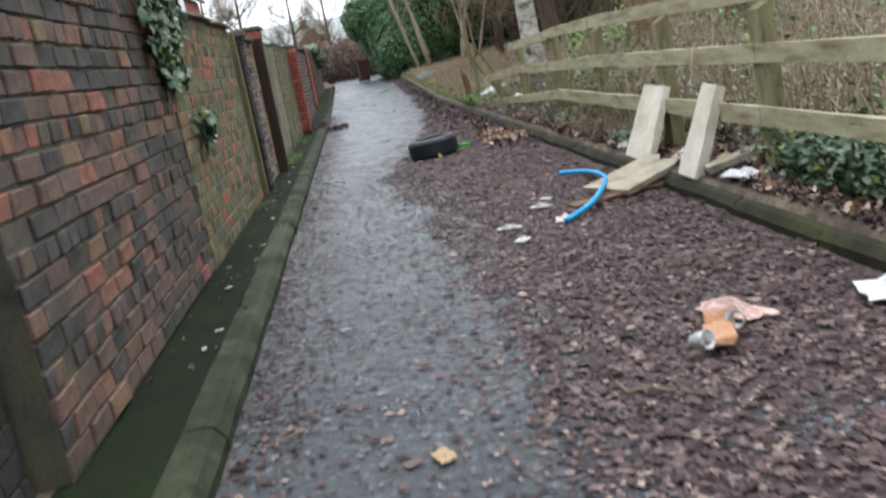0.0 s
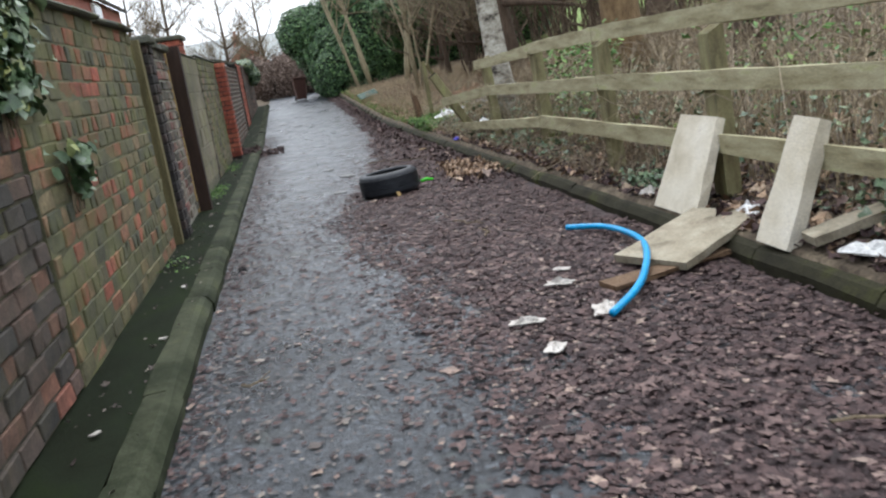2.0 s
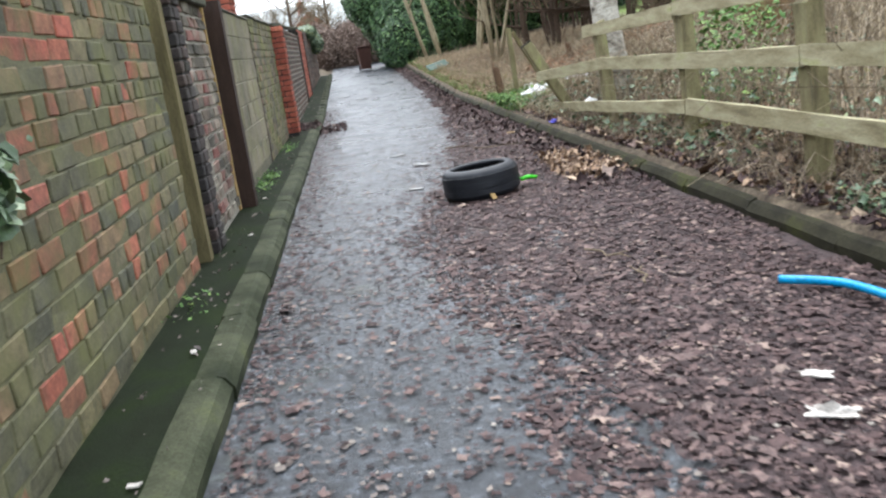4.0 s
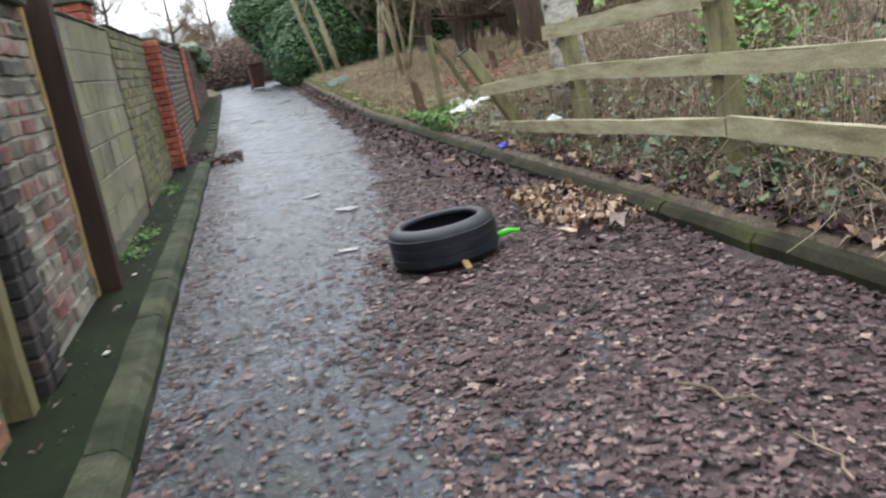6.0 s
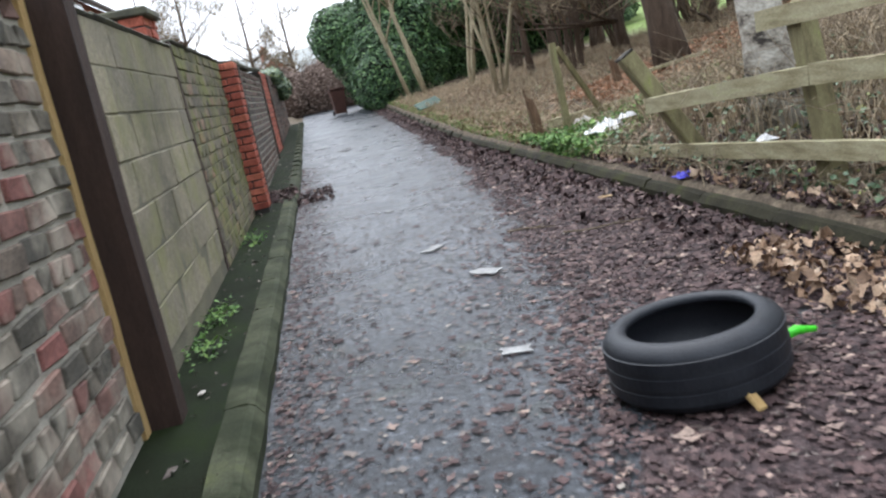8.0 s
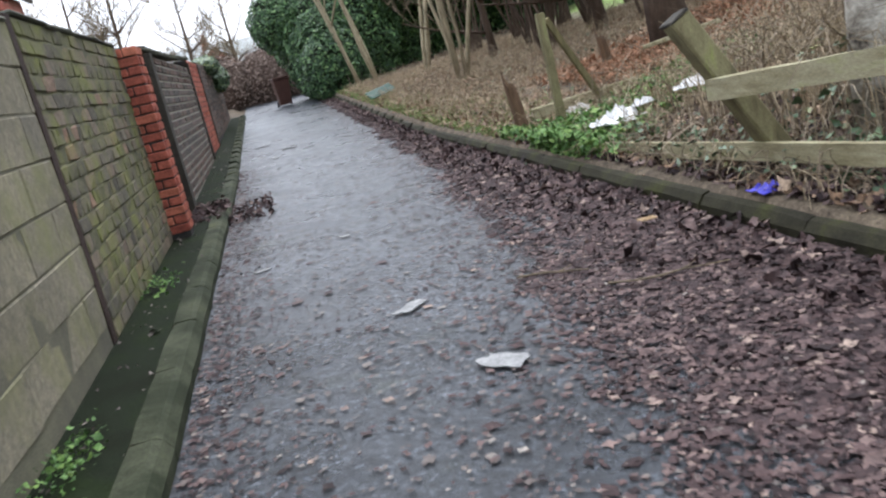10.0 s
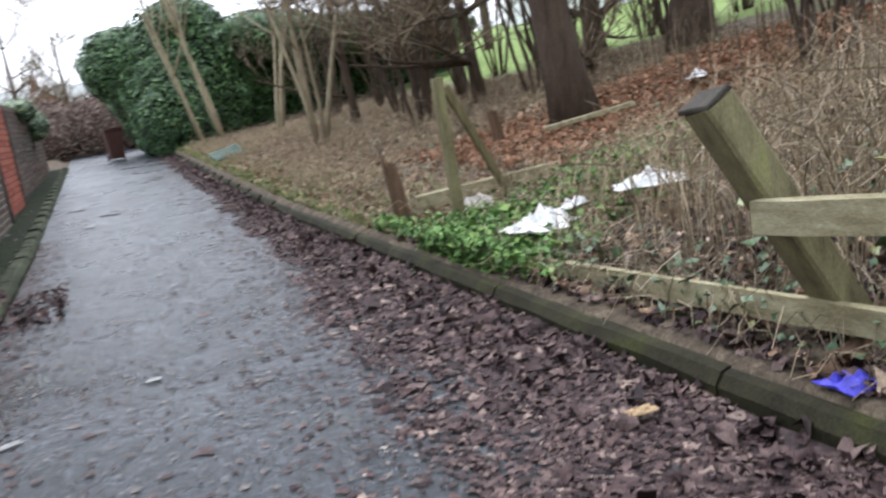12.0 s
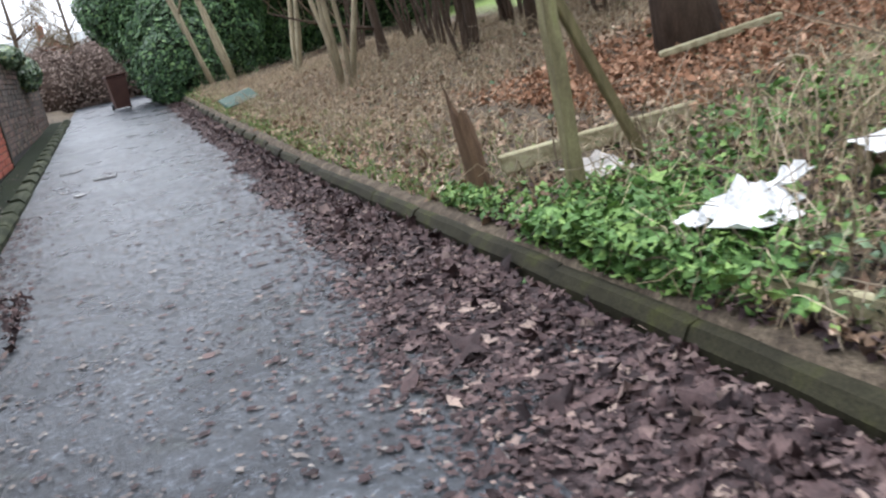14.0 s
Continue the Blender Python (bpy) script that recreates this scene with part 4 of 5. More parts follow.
clump("pair of slim pale stems, bare of leaves", 3.8, 38.6, 3, 7.0, 0.07, 16)
clump("pair of slim pale stems, bare of leaves", 3.4, 40.0, 2, 6.5, 0.07, 17)
for i, (x, y, h) in enumerate(((-9, 62, 9), (-6.5, 60, 9.5), (-3.5, 66, 8), (-13, 64, 9), (-1, 75, 9))):
    tree("bare winter tree far beyond the gardens", x, y, h, 0.16, 80 + i, BARK, (0, 0), (9, 8, 9), 0.12, least=0.014)


for i, (x, y, h) in enumerate(((6.7, 24.9, 4.2), (8.0, 26.3, 4.6), (7.2, 28.6, 4.4), (9.6, 25.6, 4.2), (6.1, 29.5, 4.0), (9.3, 29.5, 4.8), (7.6, 32.5, 4.6), (11.2, 27.5, 4.4), (6.6, 19.2, 2.6), (7.8, 17.6, 2.4), (8.6, 23.8, 3.4), (10.5, 26.2, 4.0), (10.3, 31.0, 4.2), (12.2, 29.6, 4.4), (12.6, 27.0, 4.2), (9.4, 21.6, 2.8), (7.4, 34.5, 5.0), (9.0, 37.0, 5.2), (11.0, 35.0, 5.2), (13.0, 33.5, 5.0), (14.5, 30.5, 4.8), (6.2, 35.5, 4.6), (5.4, 26.6, 3.4), (14.0, 26.0, 4.2))):
    clump("twiggy brown leafless shrub on the bank", x, y, 8, h, 0.035, 200 + i, BARK, (5, 4, 4), 0.007, "shrub")
for i, (x, y, h) in enumerate(((18, 50, 9), (24, 54, 10), (30, 52, 9), (37, 55, 10), (44, 50, 10), (33, 44, 9))):
    tree("bare tree along the far side of the field", x, y, h, 0.2, 230 + i, BARK, (0, 0), (7, 6, 7), 0.2, least=0.016)


# ---- evergreen bush and hedge at the lane's end ----
def leafy_mass(name, label, category, blobs, count, size, mat, seed, core, sag=0.5, extra=()):
    r = np.random.default_rng(seed)
    root = thing(name, label, category)
    inner = Soup()
    pts, nrm = [], []
    weights = np.array([b[3] * b[4] + b[4] * b[5] + b[3] * b[5] for b in blobs])
    for (cx, cy, cz, ax, ay, az), share in zip(blobs, weights / weights.sum()):
        sides, rings = 14, 8
        s = Soup()
        for i in range(rings + 1):
            ph = math.pi * i / rings
            for k in range(sides):
                th = 2 * math.pi * k / sides
                w = 0.84 + 0.14 * noise.noise((cx + 2 * math.cos(th) * math.sin(ph), cy + 2 * math.sin(th), cz + 2 * math.cos(ph)))
                s.v.append((cx + ax * w * math.sin(ph) * math.cos(th), cy + ay * w * math.sin(ph) * math.sin(th), cz + az * w * math.cos(ph)))
        for i in range(rings):
            for k in range(sides):
                s.f.append((i * sides + k, (i + 1) * sides + k, (i + 1) * sides + (k + 1) % sides, i * sides + (k + 1) % sides))
        inner.add(s.v, s.f)
        n = int(count * share)
        d = r.normal(size=(n, 3))
        d /= np.linalg.norm(d, axis=1, keepdims=True)
        lump = np.array([noise.noise((cx + q[0] * ax * 1.1, cy + q[1] * ay * 1.1, cz + q[2] * az * 1.1)) + 0.5 * noise.noise((cx + q[0] * ax * 3, cy + q[1] * ay * 3, q[2] * az * 3)) for q in d])
        rad = 0.96 + 0.14 * lump - 0.16 * r.random(n) ** 2
        pts.append(np.array([cx, cy, cz]) + d * np.array([ax, ay, az]) * rad[:, None])
        nrm.append(d + np.array([0, 0, 0.4]) + r.normal(size=(n, 3)) * 0.4)
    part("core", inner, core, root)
    pts, nrm = np.concatenate(pts), np.concatenate(nrm)
    keep = pts[:, 2] > 0.0
    leaves("foliage", pts[keep], nrm[keep], size, mat, "", "", r, 1.9, parent=root)
    return root


# the near-black green core colour stands in for shade deep among the leaves
CORE_SHADE = surface("inner_foliage_shade", [(0.3, (0.012, 0.02, 0.01)), (0.7, (0.025, 0.035, 0.018))], 4, 20)
CORE_BROWN = surface("brown_inner_twigs", [(0.3, (0.06, 0.04, 0.03)), (0.7, (0.12, 0.08, 0.06))], 9, 30)
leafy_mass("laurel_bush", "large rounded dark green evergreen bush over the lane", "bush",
           [(3.4, 43.6, 2.6, 2.5, 2.6, 2.8), (5.4, 45.4, 2.5, 2.8, 2.2, 2.3), (8.2, 46.2, 2.4, 3.2, 2.2, 2.1), (11.6, 46.0, 2.4, 3.0, 2.2, 1.9), (2.75, 41.8, 1.7, 1.4, 1.6, 1.7), (6.2, 43.2, 3.9, 2.4, 2.0, 0.9), (9.2, 43.4, 3.6, 2.6, 2.0, 0.8), (12.0, 43.4, 3.4, 2.2, 1.8, 0.8), (1.6, 43.9, 3.6, 1.5, 1.4, 1.3), (3.6, 43.0, 4.6, 1.3, 1.4, 0.9)], 150000, 0.066, LEAF_LAUREL, 91, CORE_SHADE)
leafy_mass("hedge", "brown leafless hedge closing the lane's end", "hedge",
           [(-3.2, 49.5, 1.6, 1.6, 1.2, 1.3), (-1.4, 49.8, 1.7, 1.6, 1.2, 1.5), (0.4, 50, 1.7, 1.5, 1.2, 1.5), (2.2, 50, 1.6, 1.5, 1.2, 1.3), (-5.2, 49.5, 1.7, 1.5, 1.2, 1.2)], 26000, 0.05, LEAF_HEDGE, 92, CORE_BROWN)
leafy_mass("ivy_clump", "dark ivy clump bulging over the wall top", "ivy", [(-1.15, 37.5, 1.95, 0.38, 0.9, 0.42), (-1.3, 35.5, 2.3, 0.4, 1.6, 0.25)], 2600, 0.06, LEAF_IVY, 93, CORE_SHADE)

# ---- brambles, stalks and green plants on the bank ----
def stalks(name, label, category, n, area, height, r, mat, seed, arch=0.8, sides=3, segs=5, kind="stuff"):
    rng = random.Random(seed)
    s = Soup()
    for _ in range(n):
        x, y = area(rng)
        if x is None:
            continue
        h = height * rng.uniform(0.4, 1.2)
        a = rng.uniform(0, 6.28)
        b = rng.uniform(0.2, 1.0) * arch * h
        z = bank(x, y) - 0.02
        pts = []
        for i in range(segs):
            t = i / (segs - 1)
            pts.append((x + math.cos(a) * b * t * t + rng.uniform(-0.02, 0.02), y + math.sin(a) * b * t * t + rng.uniform(-0.02, 0.02), z + h * (t * (1.9 - t * (0.9 + 0.5 * arch * rng.random())))))
        s.tube(pts, [r * (1 - 0.7 * i / segs) for i in range(segs)], sides, False)
    return solid(name, s, mat, label, category, kind)


def behind_fence(rng):
    return 2.85 + 3.2 * rng.random() ** 1.2, rng.uniform(-1, 17)


def upper_bank(rng):
    x, y = 2.7 + 6 * rng.random(), rng.uniform(17.0, 40)
    if y < 25 and abs(y - 21 + 0.35 * (x - 5.5)) < 1.6 and x > 3.6:
        return None, None
    return x, y


stalks("brambles", "tangle of bare brown bramble stems behind the fence", "brambles", 2300, behind_fence, 0.85, 0.005, BRAMBLE, 101, 1.1)
stalks("dry_stalks", "dry straw-coloured stalks behind the fence", "dry grass", 2800, behind_fence, 0.7, 0.0035, STRAW, 102, 0.7)
stalks("dry_grass", "flattened dry grass and stalks on the bank", "dry grass", 15000, upper_bank, 0.26, 0.004, STRAW, 103, 1.3)
stalks("brambles", "thin bramble runners over the bank", "brambles", 900, upper_bank, 0.55, 0.005, BRAMBLE, 104, 1.3)
stalks("brambles", "bramble thicket beside the snapped post", "brambles", 600, lambda r: (3.3 + 3.2 * r.random(), r.uniform(14.5, 17.2)), 0.85, 0.005, BRAMBLE, 105, 1.2)
stalks("dry_stalks", "pale dry stems beside the snapped post", "dry grass", 1700, lambda r: (3.2 + 5.0 * r.random(), r.uniform(15.0, 18.5)), 0.6, 0.0045, STRAW, 106, 0.8)
stalks("saplings", "bare saplings along the field's edge", "saplings", 160, lambda r: (5.5 + 3.5 * r.random(), r.uniform(3, 24)), 1.0, 0.006, TWIG, 107, 0.8, segs=7)
stalks("runners", "loose runners trailing over the kerb", "brambles", 60, lambda r: (2.44 + 0.25 * r.random(), r.uniform(14.5, 18.5)), 0.25, 0.004, STRAW, 108, 2.0)
stalks("grass_tufts", "green and straw grass along the verge edge", "grass", 2600, lambda r: (2.46 + 0.9 * r.random() ** 2, r.uniform(20, 42)), 0.14, 0.004, GRASS_BLADE, 109, 0.8)


stalks("thicket", "dense brown leafless thicket behind the fence", "thicket", 700, lambda r: (5.8 + 4.0 * r.random(), r.uniform(0, 22)), 1.4, 0.007, TWIG, 112, 0.9, segs=6)


stalks("brambles", "low bramble runners under the bottom rail", "brambles", 900, lambda r: (2.46 + 0.55 * r.random(), r.uniform(8.5, 18)), 0.3, 0.004, BRAMBLE, 113, 1.6)


def plant_patch(name, label, category, n, area, height, size, mat, seed, long=1.4):
    r = np.random.default_rng(seed)
    pts, nrm = [], []
    for _ in range(n):
        x, y = area(r)
        pts.append((x, y, bank(x, y) + height * r.random()))
        nrm.append((r.normal() * 0.6, r.normal() * 0.6, 0.9))
    return ragged(name, pts, nrm, size * 0.6, mat, label, category, r, 0.3)


plant_patch("nettles", "fresh green nettle patch spilling over the kerb", "nettles", 5200, lambda r: (2.4 + abs(r.normal()) * 0.32, 18.35 + r.normal() * 0.42), 0.17, 0.042, LEAF_NETTLE, 121)
plant_patch("nettles", "green ground cover behind the white bag", "plants", 1100, lambda r: (3.8 + r.normal() * 0.5, 18.6 + r.normal() * 0.45), 0.16, 0.042, LEAF_NETTLE, 122)
plant_patch("moss_tuft", "bright green tuft growing on the kerb", "plants", 800, lambda r: (2.46 + abs(r.normal()) * 0.1, 20.05 + r.normal() * 0.25), 0.12, 0.03, LEAF_NETTLE, 123)
plant_patch("ivy_patch", "dark green ivy and weeds on the bank edge", "ivy", 2600, lambda r: (2.62 + abs(r.normal()) * 0.3, 4.7 + r.normal() * 0.55), 0.28, 0.05, LEAF_IVY, 124)
plant_patch("ivy_patch", "low ivy leaves by the leaning slabs", "ivy", 260, lambda r: (2.5 + abs(r.normal()) * 0.15, 8.35 + r.normal() * 0.25), 0.12, 0.04, LEAF_IVY, 125)
plant_patch("ivy_patch", "scattered ivy leaves under the brambles", "ivy", 3400, lambda r: (2.8 + abs(r.normal()) * 1.0, r.uniform(2, 16)), 0.5, 0.038, LEAF_IVY, 126)
plant_patch("ivy_patch", "evergreen sprigs growing through the brambles", "ivy", 3200, lambda r: (lambda y: (3.3 + 0.9 * r.random() + 0.5 * math.sin(y), y))(float(r.choice([1.5, 4.2, 8.6, 11.8, 12.6])) + r.normal() * 0.45), 1.05, 0.04, LEAF_NETTLE, 129)
plant_patch("ivy_patch", "low weeds and ivy under the bottom rail", "ivy", 650, lambda r: (2.5 + abs(r.normal()) * 0.3, r.uniform(10, 17.5)), 0.18, 0.05, LEAF_IVY, 128)
plant_patch("ivy_patch", "scattered green weeds on the bank", "plants", 1500, lambda r: (3.4 + 5 * r.random(), r.uniform(14, 36)), 0.16, 0.035, LEAF_IVY, 127)


def wall_ivy(label, y, z0, z1, spread, n, seed):
    r = np.random.default_rng(seed)
    t = r.random(n)
    z = z0 + (z1 - z0) * t
    yy = y + (t - 0.5) * -0.25 + r.normal(size=n) * spread * (0.5 + 0.7 * t)
    x = WALL + 0.03 + 0.10 * r.random(n) * (0.4 + t)
    s = Soup()
    rng = random.Random(seed)
    root = thing("wall_ivy", label, "ivy", (0, 0, 0))
    for k in range(5):
        pts = [(WALL + 0.03, y + 0.05 * k - 0.1 + rng.uniform(-0.03, 0.03), z0 - 0.1 + (z1 - z0 + 0.05) * i / 6) for i in range(7)]
        s.tube(pts, [0.006] * 7, 4)
    part("vine_stem", s, TWIG, root)
    leaves("foliage", np.stack([x, yy, z], 1), np.stack([np.ones(n), r.normal(size=n) * 0.5, 0.4 + r.normal(size=n) * 0.4], 1), 0.065, LEAF_IVY, "", "", r, 1.15, parent=root)


wall_ivy("ivy hanging from the top of the old brick wall", 6.15, 1.45, 2.16, 0.26, 720, 131)
wall_ivy("small yellowish ivy tuft rooted in the wall", 6.95, 1.0, 1.25, 0.13, 120, 132)


# ---- dumped things ----
def tyre(x, y, z):
    root = thing("car_tyre", "worn black car tyre lying flat on wet leaves", "tyre", (x, y, z), turn=(-2, -3, 20))
    R, H = 0.335, 0.268
    h = H / 2
    prof = [(R - 0.012, -h + 0.03), (R, -h + 0.055), (R + 0.002, 0), (R, h - 0.055), (R - 0.012, h - 0.03), (R - 0.045, h - 0.006), (R - 0.075, h), (R - 0.095, h - 0.012), (R - 0.1, h - 0.03),
            (R - 0.085, h - 0.04), (R - 0.05, h - 0.06), (R - 0.035, 0), (R - 0.05, -h + 0.06), (R - 0.085, -h + 0.04), (R - 0.1, -h + 0.03), (R - 0.095, -h + 0.012), (R - 0.075, -h), (R - 0.045, -h + 0.006)]
    part("tyre_carcass", Soup().lathe([(r, zz + h) for r, zz in prof][::-1], 64), RUBBER, root, smooth=True)
    for zz in (-0.06, 0.0, 0.06):
        part("tread_rib", Soup().lathe([(R - 0.004, zz + h - 0.024), (R + 0.0035, zz + h - 0.021), (R + 0.0035, zz + h + 0.021), (R - 0.004, zz + h + 0.024)], 64), RUBBER, root)
    return root


tyre(0.95, 11.66, 0.012)


def rough_slab(name, label, corners_y, height, thick, m, mat, seed):
    rng = random.Random(seed)
    s = Soup()
    n = 6
    w0, w1 = corners_y
    for i in range(n):
        t = i / (n - 1)
        w = w0 + (w1 - w0) * t
        for a, c in ((-1, -1), (1, -1), (1, 1), (-1, 1)):
            s.v.append((a * thick / 2 + rng.uniform(-0.003, 0.003), c * w / 2 + rng.uniform(-0.008, 0.008), height * t))
    for i in range(n - 1):
        for k in range(4):
            s.f.append((i * 4 + k, i * 4 + (k + 1) % 4, (i + 1) * 4 + (k + 1) % 4, (i + 1) * 4 + k))
    s.f += [(3, 2, 1, 0), tuple((n - 1) * 4 + k for k in range(4))]
    ob = solid(name, s, mat, label, "slab", group="dumped concrete slabs")
    ob.matrix_world = m
    return ob


rough_slab("concrete_slab", "pale concrete slab leaning upright against the fence", (0.62, 0.52), 0.66, 0.06, pose(2.42, 7.45, 0.14, 0, 21, 0), SLAB, 1)
rough_slab("concrete_slab", "pale concrete slab with mossy foot, leaning on the rail", (0.26, 0.20), 0.70, 0.08, pose(2.39, 6.2, 0.14, 5, 20, 8), SLAB, 2)
rough_slab("concrete_slab", "stained concrete slab lying across the kerb", (0.52, 0.48), 0.78, 0.045, pose(1.84, 6.63, 0.07, 0, 81, 27), SLAB_DIRTY, 3)
rough_slab("concrete_slab", "long pale slab propped on the bank edge", (0.16, 0.16), 0.72, 0.05, pose(2.42, 5.95, 0.22, 0, 76, -12), SLAB_DIRTY, 4)
rough_slab("wet_board", "rotting wet board half buried in leaves", (0.16, 0.15), 0.95, 0.025, pose(1.5, 6.42, 0.045, 0, 89, 14), ROTTEN, 5)

hose = Soup()
ctrl = [Vector((1.80, 8.0, 0.06)), Vector((2.0, 7.75, 0.07)), Vector((2.0, 7.2, 0.10)), Vector((1.86, 6.7, 0.12)), Vector((1.62, 6.25, 0.08)), Vector((1.34, 5.95, 0.05))]
hpts = []
for i in range(len(ctrl) - 1):
    p0, p1, p2, p3 = ctrl[max(i - 1, 0)], ctrl[i], ctrl[i + 1], ctrl[min(i + 2, len(ctrl) - 1)]
    for k in range(8):
        t = k / 8
        hpts.append(0.5 * (2 * p1 + (p2 - p0) * t + (2 * p0 - 5 * p1 + 4 * p2 - p3) * t * t + (3 * p1 - p0 - 3 * p2 + p3) * t ** 3))
hpts.append(ctrl[-1])
hose.tube(hpts, [0.021] * len(hpts), 10)
solid("water_pipe", hose, BLUE_PLASTIC, "curved length of bright blue plastic pipe on leaves", "pipe", smooth=True)


def crumple(name, label, category, x, y, z, size, mat, seed, flat=0.35, group=""):
    """A crumpled sheet of litter with folds and thickness."""
    rng = random.Random(seed)
    s = Soup()
    n = 9
    top = []
    for j in range(n):
        for i in range(n):
            u, v = i / (n - 1) - 0.5, j / (n - 1) - 0.5
            k = 1 - 0.35 * noise.noise((u * 3 + seed, v * 3, 0))
            h = flat * size[0] * (0.5 + 0.9 * noise.noise((u * 4.5, v * 4.5, seed * 1.7)) + 0.4 * noise.noise((u * 11, v * 11, seed)))
            top.append((u * size[0] * k, v * size[1] * k, max(0.006, h * (1 - 3.2 * (u * u + v * v)))))
    s.v = top + [(p[0] * 0.97, p[1] * 0.97, 0.0) for p in top]
    N = n * n
    for j in range(n - 1):
        for i in range(n - 1):
            a = j * n + i
            s.f.append((a, a + 1, a + n + 1, a + n))
            s.f.append((N + a, N + a + n, N + a + n + 1, N + a + 1))
    rim = [i for i in range(n)] + [j * n + n - 1 for j in range(1, n)] + [N - 1 - i for i in range(1, n)] + [j * n for j in range(n - 2, 0, -1)]
    for a, b in zip(rim, rim[1:] + rim[:1]):
        s.f.append((a, N + a, N + b, b))
    ob = solid(name, s, mat, label, category, group=group)
    ob.matrix_world = pose(x, y, z, 0, 0, rng.uniform(0, 360))
    return ob


crumple("plastic_bag", "crumpled white plastic bag lying in the nettles", "bag", 2.86, 17.9, 0.37, (0.42, 0.36), PLASTIC_WHITE, 1, 0.4)
crumple("plastic_bag", "torn corner of white plastic bag by the rail end", "bag", 2.72, 18.05, 0.35, (0.2, 0.16), PLASTIC_WHITE, 31, 0.4)
crumple("plastic_bag", "grey-white plastic scrap beside the bag", "bag", 3.12, 17.95, 0.45, (0.26, 0.1), PLASTIC_WHITE, 32, 0.3)
crumple("plastic_bag", "torn white plastic sheet among dry stalks", "bag", 3.6, 17.75, 0.52, (0.55, 0.3), PLASTIC_WHITE, 2, 0.25)
crumple("plastic_bag", "dirty white bag behind the lone post", "bag", 3.1, 19.5, 0.34, (0.4, 0.3), PAPER, 3, 0.35)
crumple("purple_wrapper", "bright violet-blue crumpled wrapper on the kerb top", "litter", 2.46, 15.08, 0.17, (0.17, 0.14), PURPLE, 4, 0.5)
crumple("white_sheet", "strip of white plastic on bark chippings", "litter", 6.4, 20.7, bank(6.4, 20.7) + 0.1, (0.9, 0.16), PLASTIC_WHITE, 5, 0.1)
crumple("white_litter", "scrap of white litter under the slabs", "litter", 2.62, 6.85, 0.2, (0.2, 0.14), PLASTIC_WHITE, 6, 0.4)
crumple("white_litter", "white litter under the propped slab", "litter", 2.52, 5.6, 0.2, (0.3, 0.12), PLASTIC_WHITE, 7, 0.3)
crumple("white_litter", "white litter on the leafy bank edge", "litter", 2.75, 4.4, 0.22, (0.16, 0.16), PLASTIC_WHITE, 8, 0.4)
crumple("plastic_bottle_bag", "white torn bag on the leaves by the kerb", "bag", 2.15, 3.36, 0.05, (0.28, 0.24), PLASTIC_WHITE, 9, 0.35)
crumple("blue_grey_litter", "blue-grey crushed litter beside the slab", "litter", 2.52, 8.1, 0.18, (0.16, 0.12), PAPER, 10, 0.5)
crumple("white_litter", "white scrap caught below the fence", "litter", 2.7, 14.2, 0.45, (0.13, 0.1), PLASTIC_WHITE, 11, 0.5)
flat_litter = [(1.43, 7.01, 0.1, 0.06), (0.96, 5.70, 0.13, 0.08), (0.95, 6.15, 0.17, 0.07), (1.32, 6.72, 0.16, 0.08), (1.36, 6.10, 0.18, 0.12)]
for i, (x, y, a, b) in enumerate(flat_litter):
    crumple("paper_scrap", "soggy pale paper scrap on wet leaves", "litter", x, y, 0.03, (a, b), PAPER, 20 + i, 0.25, "paper scraps on leaves")
for i, (x, y, a, b) in enumerate([(0.42, 12.52, 0.14, 0.09), (0.62, 14.2, 0.22, 0.14), (0.42, 15.35, 0.2, 0.10), (-0.3, 29.5, 0.3, 0.12), (0.2, 28.0, 0.35, 0.14), (-0.1, 26.8, 0.22, 0.12), (0.75, 33.5, 0.25, 0.12), (2.1, 29.0, 0.25, 0.2), (-0.29, 4.5, 0.05, 0.03), (-0.4, 17.4, 0.12, 0.06), (0.3, 17.9, 0.08, 0.05)]):
    crumple("paper_scrap", "pale flattened litter scrap on wet asphalt", "litter", x, y, rise(y) + 0.012, (a, b), SOGGY, 40 + i, 0.05, "litter scraps on asphalt")
crumple("yellow_leaf", "single large yellowed leaf on asphalt", "leaf", 0.07, 2.77, 0.012, (0.1, 0.07), TAN_LEAF, 60, 0.1)
crumple("yellow_leaf", "single tan leaf at the leaf edge", "leaf", 1.95, 15.6, 0.06, (0.13, 0.07), TAN_LEAF, 61, 0.2)

# crushed takeaway packet with cups
packet = thing("takeaway_packet", "flattened brown cardboard takeaway packet on wet leaves", "litter", (1.3, 3.25, 0.05), turn=(0, 0, -18))
part("carton", Soup().box((0.11, 0.22, 0.022), Matrix.Translation((0, -0.02, 0.02)), 0.006, 0.012, random.Random(4)), CARD, packet)
part("flap", Soup().box((0.10, 0.07, 0.008), pose(0.0, 0.11, 0.045, 35, 0, 4), 0.002, 0.006, random.Random(9)), CARD, packet)
crumple("food_wrapper", "crumpled translucent pinkish food wrapper on leaves", "litter", 1.47, 3.5, 0.05, (0.34, 0.16), PINK_PAPER, 71, 0.22)


def paper_cup(x, y, turn):
    ob = solid("paper_cup", Soup().lathe([(0.028, 0), (0.038, 0.075), (0.041, 0.078), (0.041, 0.082), (0.036, 0.078), (0.026, 0.004)][::-1], 20), PLASTIC_WHITE, "small pale paper cup tipped over on leaves", "cup", group="paper cups", smooth=True)
    ob.matrix_world = pose(x, y, 0.075, 72, 0, turn)


paper_cup(1.16, 3.18, 30)
paper_cup(1.43, 3.33, -40)

